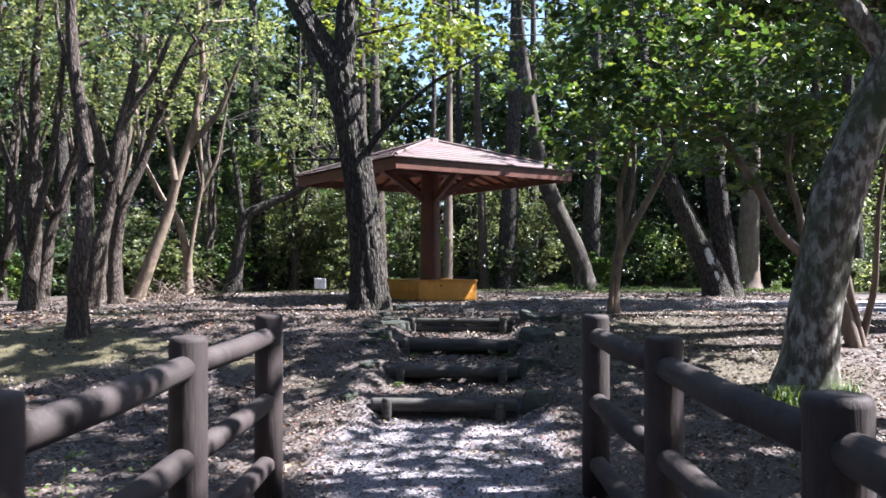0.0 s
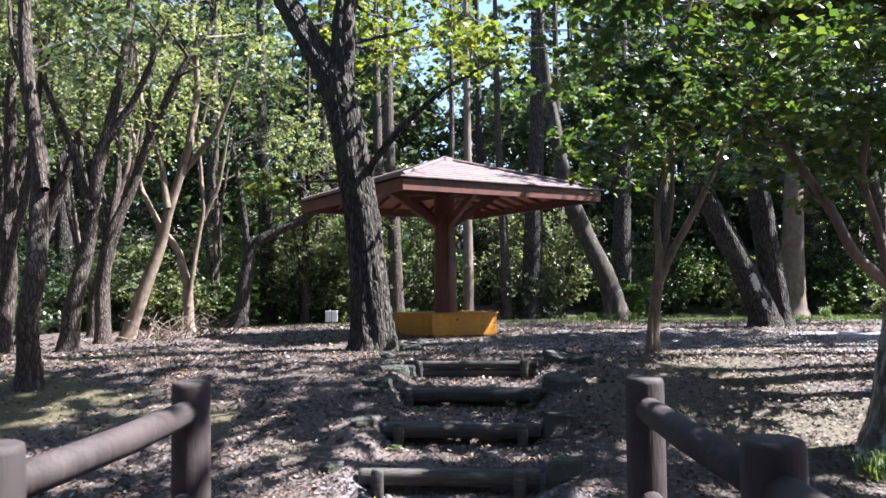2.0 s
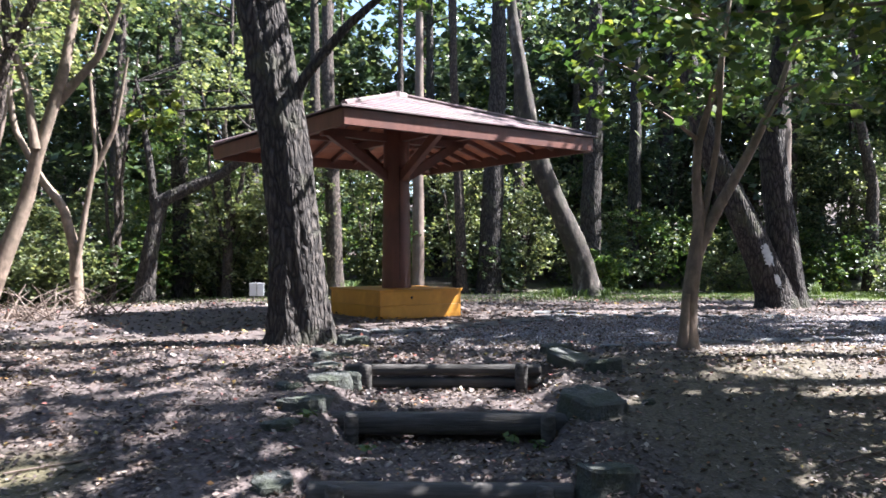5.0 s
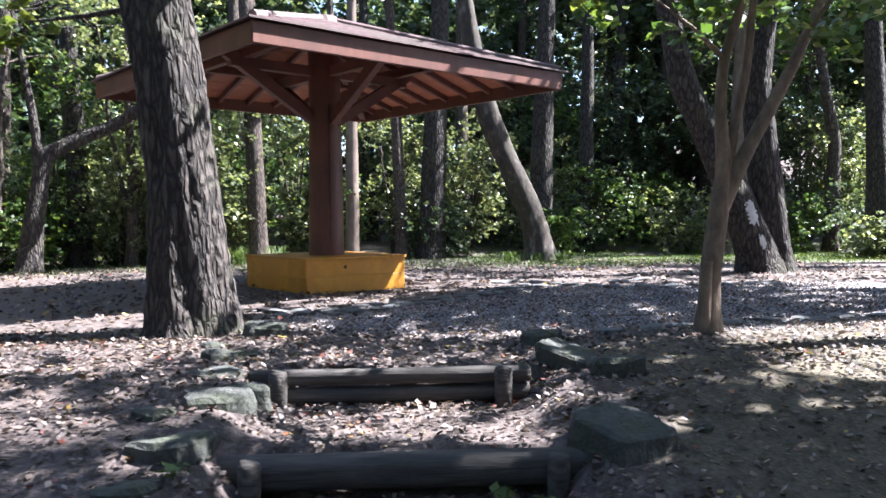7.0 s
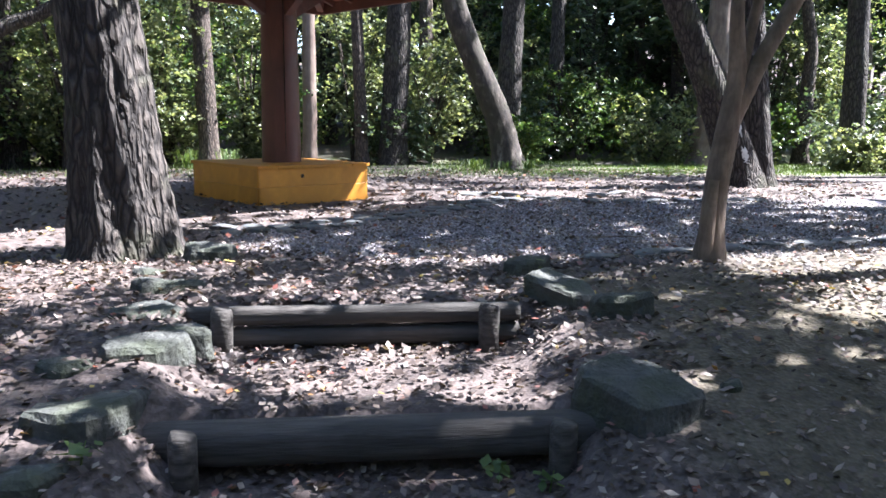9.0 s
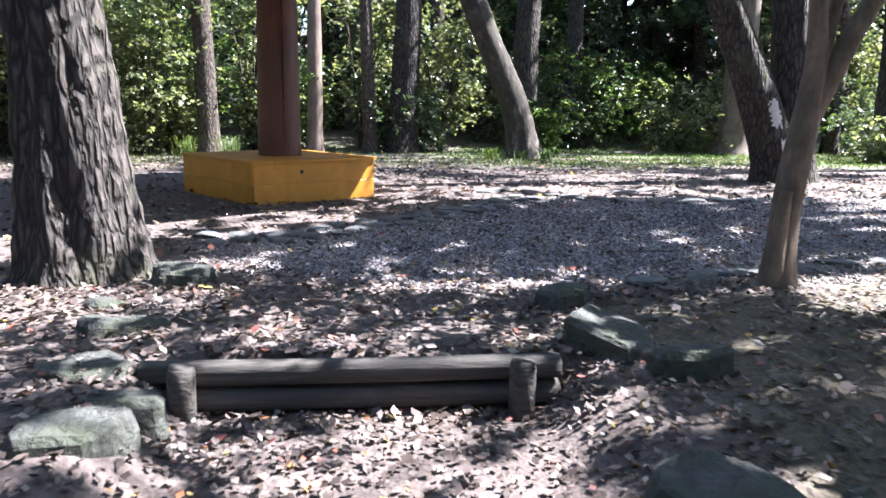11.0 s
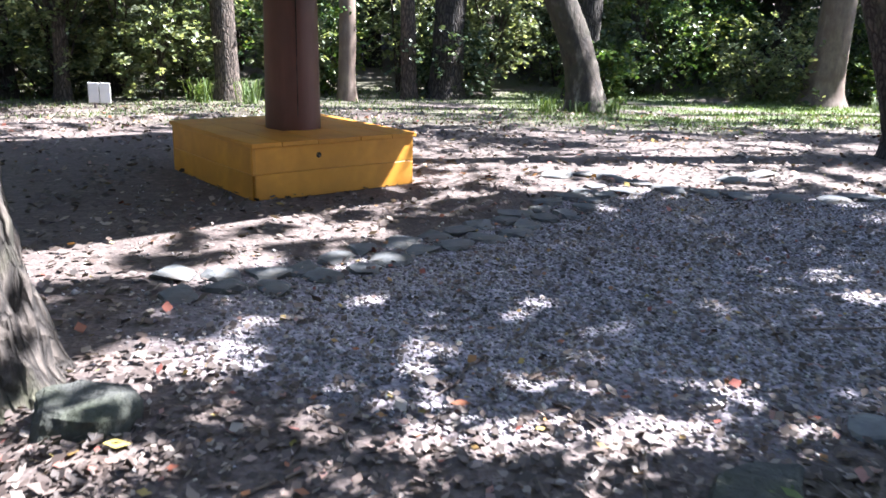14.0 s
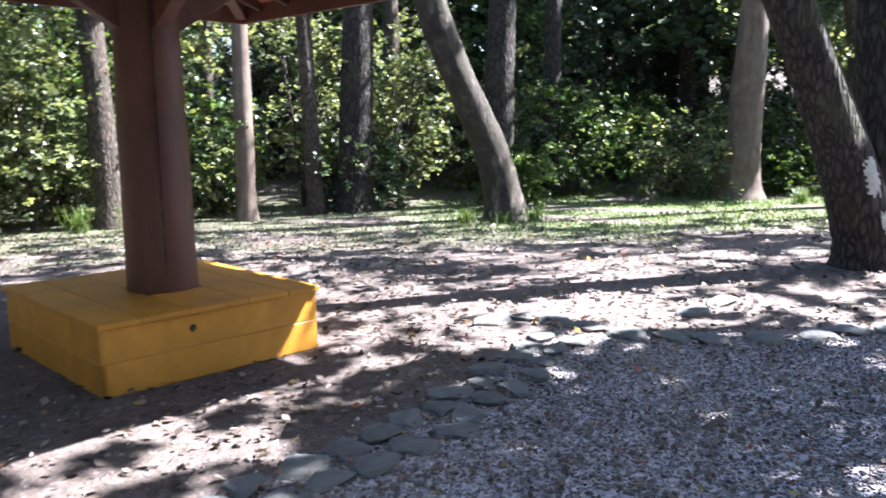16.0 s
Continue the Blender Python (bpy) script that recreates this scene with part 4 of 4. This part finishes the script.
def slab(x, y, wide, deep, top, high, turn, seed):
    """A split stone: an uneven many-sided block with worn edges and a nearly flat top."""
    r = random.Random(seed)
    n = r.randint(5, 7)
    bm = bmesh.new()
    ring = []
    for i in range(n):
        a = 2 * math.pi * (i + r.uniform(-0.28, 0.28)) / n
        d = r.uniform(0.92, 1.1) / max(abs(math.cos(a)), abs(math.sin(a))) ** 0.6
        ring.append((d * math.cos(a) * wide, d * math.sin(a) * deep))
    tx, ty = r.uniform(-0.12, 0.12), r.uniform(-0.1, 0.16)
    lower = [bm.verts.new((px * 1.1, py * 1.1, -high)) for px, py in ring]
    upper = [bm.verts.new((px * r.uniform(0.86, 0.98), py * 0.93, px * tx + py * ty + r.uniform(-0.012, 0.012))) for px, py in ring]
    bm.faces.new(upper)
    bm.faces.new(lower[::-1])
    for i in range(n):
        j = (i + 1) % n
        bm.faces.new((lower[i], lower[j], upper[j], upper[i]))
    bmesh.ops.bevel(bm, geom=list(bm.edges), offset=0.02, segments=1, affect="EDGES", clamp_overlap=True)
    bmesh.ops.triangulate(bm, faces=list(bm.faces))
    for _ in range(3):
        bmesh.ops.subdivide_edges(bm, edges=[e for e in bm.edges if e.calc_length() > 0.05], cuts=1)
        bmesh.ops.triangulate(bm, faces=list(bm.faces))
    bm.normal_update()
    moved = [(v, v.normal * (0.03 * noise.noise(v.co * 5 + Vector((seed, 0, 0))) + 0.01 * noise.noise(v.co * 19 + Vector((0, seed, 0))))) for v in bm.verts]
    for v, d in moved:
        v.co += d
    ob = part("rock", bm, M_STONE)
    ob.matrix_world = pose(x, y, top, 0, 0, turn)
    tagged(ob, "flat-topped grey-green mossy stone beside the log steps", "rock", "rocks beside the steps")


ROCKS = [(-0.79, 11.3, 0.18, 0.17, 0.015, 0.4, 4), (1.3, 11.42, 0.2, 0.27, 0.02, 0.4, 22), (1.5, 11.06, 0.17, 0.11, -0.03, 0.3, -20), (1.32, 12.05, 0.2, 0.13, 0.035, 0.2, 15),
         (-0.82, 10.32, 0.2, 0.27, -0.13, 0.4, -12), (-0.7, 10.78, 0.19, 0.13, -0.15, 0.3, 12), (-0.62, 11.02, 0.16, 0.08, -0.17, 0.2, 5), (-0.98, 10.66, 0.1, 0.1, -0.12, 0.2, 40), (-0.9, 9.9, 0.17, 0.13, -0.25, 0.3, 20),
         (1.2, 10.2, 0.2, 0.25, -0.13, 0.4, 30), (-0.86, 9.2, 0.15, 0.15, -0.36, 0.35, 0), (1.06, 9.2, 0.2, 0.18, -0.33, 0.35, 15), (-0.98, 8.3, 0.12, 0.12, -0.56, 0.3, 0), (0.98, 8.15, 0.17, 0.13, -0.53, 0.35, 0),
         (-0.62, 12.62, 0.17, 0.13, 0.1, 0.25, 15), (-0.78, 11.86, 0.2, 0.14, 0.03, 0.2, 25), (-0.92, 12.25, 0.15, 0.1, 0.03, 0.2, 30), (1.62, 10.25, 0.05, 0.045, -0.13, 0.1, 0)]
for k, (x, y, wide, deep, top, high, turn) in enumerate(ROCKS):
    proud = gz(x, y) + (0.03 if x < 0 else 0.1 if wide > 0.1 else 0.02)
    slab(x, y, wide, deep, max(top, proud), high, turn, 20 + k)

edging = empty("stone_edging", pose(0, 0, 0), "row of flat grey stones edging the gravel", "stone edging", kind="structure")
q = random.Random(31)


def stone_row(points, step, wide):
    for (x0, y0), (x1, y1) in zip(points, points[1:]):
        d = math.hypot(x1 - x0, y1 - y0)
        count = max(1, round(d / step))
        for i in range(count):
            t = (i + 0.5) / count
            for row in range(wide):
                off = (row - (wide - 1) / 2) * 0.23 + q.uniform(-0.05, 0.05)
                x = x0 + (x1 - x0) * t - (y1 - y0) / d * off
                y = y0 + (y1 - y0) * t + (x1 - x0) / d * off
                flagstone(x, y, step * q.uniform(0.5, 0.7), q.uniform(0.11, 0.17), 0.045, math.degrees(math.atan2(y1 - y0, x1 - x0)) + q.uniform(-25, 25), q.randint(0, 9999), 0.36, 0.012, edging)


stone_row([(-0.75, 14.0), (-0.1, 14.15), (0.45, 14.65), (1.05, 15.05), (1.7, 15.7), (2.35, 16.5)], 0.26, 2)
stone_row([(1.9, 16.9), (2.4, 17.0), (2.7, 16.5), (3.1, 16.13), (3.8, 16.0), (5.4, 16.0)], 0.33, 1)
stone_row([(1.7, 12.3), (2.15, 12.5), (2.75, 12.68), (3.6, 12.75), (4.6, 12.9)], 0.36, 1)
stone_row([(3.3, 16.8), (4.2, 17.2)], 0.4, 1)


# ---- the small white sign ----
def white_sign(x, y):
    z = gz(x, y)
    top = empty("notice_board", pose(x, y, z, 0, 0, -8), "small white two-panel notice board on short legs", "sign")
    for s in (-1, 1):
        box_part("panel", (0.165, 0.02, 0.3), pose(s * 0.088, -0.012, 0.23), M_WHITE, top, "blank white panel")
        box_part("leg", (0.03, 0.03, 0.34), pose(s * 0.09, 0.014, 0.15), M_RAIL, top)


white_sign(-3.55, 22.9)



# ---- litter, gravel, plants on the ground ----
def scatter(name, count, xr, yr, keep, size, mat, tilt, droop, slim, lift, label, category):
    x, y = rng.uniform(*xr, count), rng.uniform(*yr, count)
    k = rng.random(count) < keep(x, y)
    x, y = x[k], y[k]
    z = ground_z(x, y) + lift + rng.uniform(0, 0.02, len(x))
    v, f = leaf_arrays(np.c_[x, y, z], size, tilt, droop, slim)
    return tagged(raw(name, v, f, mat), label, category, kind="stuff")


def litter_density(x, y):
    g, m, gr = masks(x, y)
    patch = 0.45 + 0.9 * np.clip(lumps(x, y, 2.3, 4.0) + 0.2, 0, 1)
    return np.clip(patch * (1 - 0.93 * g) * (1 - 0.75 * m), 0.02, 1)


scatter("leaf_litter", 130000, (-5, 5), (5, 13.2), litter_density, 0.038, M_LITTER, 0.35, -0.3, 0.33, 0.004, "curled dry brown fallen leaves on the slope", "fallen leaves")
for side in ((-9.5, -5), (5, 9.5)):
    scatter("leaf_litter", 20000, side, (5, 13.2), litter_density, 0.055, M_LITTER, 0.35, -0.3, 0.33, 0.004, "dry brown fallen leaves under the trees", "fallen leaves")
scatter("leaf_litter", 36000, (-9, 9), (11, 24), litter_density, 0.06, M_LITTER, 0.35, -0.3, 0.33, 0.004, "dry brown fallen leaves round the clearing", "fallen leaves")


scatter("leaf_crumbs", 22000, (-1.2, 6), (12.3, 17.5), lambda x, y: 0.8 * masks(x, y)[0] + 0.1, 0.03, M_LITTER, 0.4, -0.3, 0.4, 0.006, "small crumbled dry leaves among the gravel", "fallen leaves")


scatter("leaf_litter", 900, (-4, 5), (6, 16), lambda x, y: 0.8 + 0 * x, 0.06, M_LITTER, 0.3, -0.35, 0.36, 0.012, "larger pale fallen leaves on the ground", "fallen leaves")


def pebbles(count):
    x, y = rng.uniform(-1.5, 6.5, count), np.r_[rng.uniform(12.3, 16.8, count - count // 5), rng.uniform(5, 8.2, count // 5)]
    g = masks(x, y)[0]
    k = rng.random(count) < g + 0.03
    x, y = x[k], y[k]
    n = len(x)
    s = rng.uniform(0.004, 0.012, n)
    s[rng.random(n) < 0.04] *= 1.8
    z = ground_z(x, y) + s * 0.35
    unit = np.array([(1, 0, 0), (0, 1, 0), (-1, 0, 0), (0, -1, 0), (0, 0, 0.75), (0, 0, -0.75)])
    V = unit[None] * s[:, None, None] * rng.uniform(0.65, 1.4, (n, 6, 1))
    a = rng.uniform(0, 6.28, n)
    c, t = np.cos(a)[:, None], np.sin(a)[:, None]
    V = np.stack([V[:, :, 0] * c - V[:, :, 1] * t, V[:, :, 0] * t + V[:, :, 1] * c, V[:, :, 2]], 2) + np.c_[x, y, z][:, None]
    tri = np.array([(0, 1, 4), (1, 2, 4), (2, 3, 4), (3, 0, 4), (1, 0, 5), (2, 1, 5), (3, 2, 5), (0, 3, 5)])
    F = (np.arange(n)[:, None, None] * 6 + tri[None]).reshape(-1, 3)
    tagged(raw("gravel", V.reshape(-1, 3), F, M_PEBBLE), "loose purplish grey gravel on the yard", "gravel", kind="stuff")


pebbles(110000)


def blades(name, count, xr, yr, keep, height, mat, label):
    x, y = rng.uniform(*xr, count), rng.uniform(*yr, count)
    k = rng.random(count) < keep(x, y)
    x, y = x[k], y[k]
    n = len(x)
    z = ground_z(x, y)
    a = rng.uniform(0, 6.28, n)
    h = height * rng.uniform(0.5, 1.4, n)
    w = 0.006 + h * 0.05
    b = np.c_[x, y, z]
    side = np.c_[np.cos(a), np.sin(a), np.zeros(n)] * w[:, None]
    tip = b + np.c_[rng.normal(0, 0.4, n) * h, rng.normal(0, 0.4, n) * h, h]
    V = np.stack([b - side, b + side, tip], 1).reshape(-1, 3)
    F = np.arange(n * 3).reshape(-1, 3)
    tagged(raw(name, V, F, mat), label, "grass", kind="stuff")


blades("grass", 50000, (-10, 13), (19.5, 28), lambda x, y: masks(x, y)[2] * 0.9, 0.06, M_GRASS, "short sunlit green grass behind the shelter")


def seedling(x, y, h, seed):
    r = random.Random(seed)
    top = empty("seedling", pose(x, y, gz(x, y)), "small bright green seedling in the leaf litter", "plant", "seedlings")
    V, F = tube_arrays([(0, 0, -0.02), (0.01, 0, h * 0.6), (0.02, 0.01, h)], [0.004, 0.003, 0.002], 5)
    raw("stalk", V, F, M_GRASS, top)
    pts = np.array([(r.uniform(-1, 1) * h * 0.6, r.uniform(-1, 1) * h * 0.6, h * r.uniform(0.5, 1.0)) for _ in range(9)])
    v, f = leaf_arrays(pts, 0.06, 0.4, 0.4, 0.35)
    raw("foliage", v, f, M_GRASS, top)


for k, (x, y, h) in enumerate(((0.62, 10.05, 0.1), (0.8, 10.0, 0.08), (-0.75, 9.95, 0.08), (-2.1, 5.6, 0.25), (-2.5, 5.2, 0.3), (-1.9, 4.9, 0.25), (-2.9, 6.1, 0.25), (1.35, 12.0, 0.1), (-0.35, 9.95, 0.07), (0.9, 8.3, 0.1), (-2.4, 4.6, 0.3), (2.6, 5.6, 0.2), (-0.5, 8.9, 0.08), (2.9, 8.6, 0.15))):
    seedling(x, y, h, k)


def fallen_twigs():
    r = random.Random(77)
    for k in range(34):
        x, y = r.uniform(-3.5, 3.8), r.uniform(7, 13.5)
        if abs(x - 0.2) < 0.8 and y < 12:
            continue
        L, a = r.uniform(0.2, 0.7), r.uniform(0, 6.28)
        P = []
        for t in (0, 0.35, 0.7, 1):
            px, py = x + math.cos(a) * L * t + r.uniform(-0.03, 0.03), y + math.sin(a) * L * t
            P.append((px, py, gz(px, py) + 0.012))
        tw = part("twig", tube_bm(P, [0.007, 0.006, 0.005, 0.003], 6), M_BARK_PALE)
        tagged(tw, "thin dry fallen twig on the ground", "twig", "fallen twigs")


fallen_twigs()


def dead_brush(x, y, seed):
    r = random.Random(seed)
    top = empty("dead_brush", pose(x, y, gz(x, y)), "heap of dry reddish brown branches on the ground", "brush", "brush heaps")
    for k in range(26):
        a, L, h = r.uniform(0, 6.28), r.uniform(0.3, 0.9), r.uniform(0.05, 0.6)
        o = (r.uniform(-0.4, 0.4), r.uniform(-0.2, 0.2), 0.0)
        P = [o, (o[0] + math.cos(a) * L * 0.5, o[1] + math.sin(a) * L * 0.5, h * 0.7), (o[0] + math.cos(a) * L, o[1] + math.sin(a) * L, h)]
        part("branch", tube_bm(P, [0.012, 0.008, 0.003], 5), M_BARK_PALE, top)


dead_brush(-5.6, 16.6, 1)
dead_brush(-6.2, 17.2, 2)
dead_brush(-4.9, 17.0, 3)


def bright_tuft(x, y, h, seed):
    """A low tuft of long grass blades."""
    r = np.random.default_rng(seed)
    top = empty("grass_tuft", pose(x, y, gz(x, y)), "tuft of long green grass by the trees", "grass", "grass tufts")
    n = 90
    a, L = r.uniform(0, 6.28, n), h * r.uniform(0.5, 1.2, n)
    b = np.c_[r.normal(0, 0.08, n), r.normal(0, 0.08, n), np.zeros(n)]
    d = np.c_[np.cos(a), np.sin(a), np.zeros(n)]
    side = np.c_[-np.sin(a), np.cos(a), np.zeros(n)] * 0.006
    mid = b + d * (L * 0.25)[:, None] + np.c_[np.zeros(n), np.zeros(n), L * 0.7]
    tip = b + d * (L * 0.75)[:, None] + np.c_[np.zeros(n), np.zeros(n), L * 0.75]
    V = np.stack([b - side, b + side, mid + side, mid - side, tip], 1).reshape(-1, 3)
    i = np.arange(n) * 5
    F = np.stack([np.c_[i, i + 1, i + 2], np.c_[i, i + 2, i + 3], np.c_[i + 3, i + 2, i + 4]], 1).reshape(-1, 3)
    raw("blade_tuft", V, F, M_GRASS, top)


for k, (x, y, h) in enumerate(((-8.6, 14.2, 0.5), (-8.9, 14.8, 0.6), (-8.2, 14.0, 0.4), (4.6, 23.4, 0.3), (4.0, 23.2, 0.25), (3.5, 23.6, 0.3), (3.4, 8.0, 0.25), (4.1, 8.0, 0.3), (-1.5, 24.3, 0.5), (-2.3, 24.4, 0.5), (10.4, 24.6, 0.35), (12.5, 21.5, 0.4), (13.0, 20.5, 0.4))):
    bright_tuft(x, y, h, k)
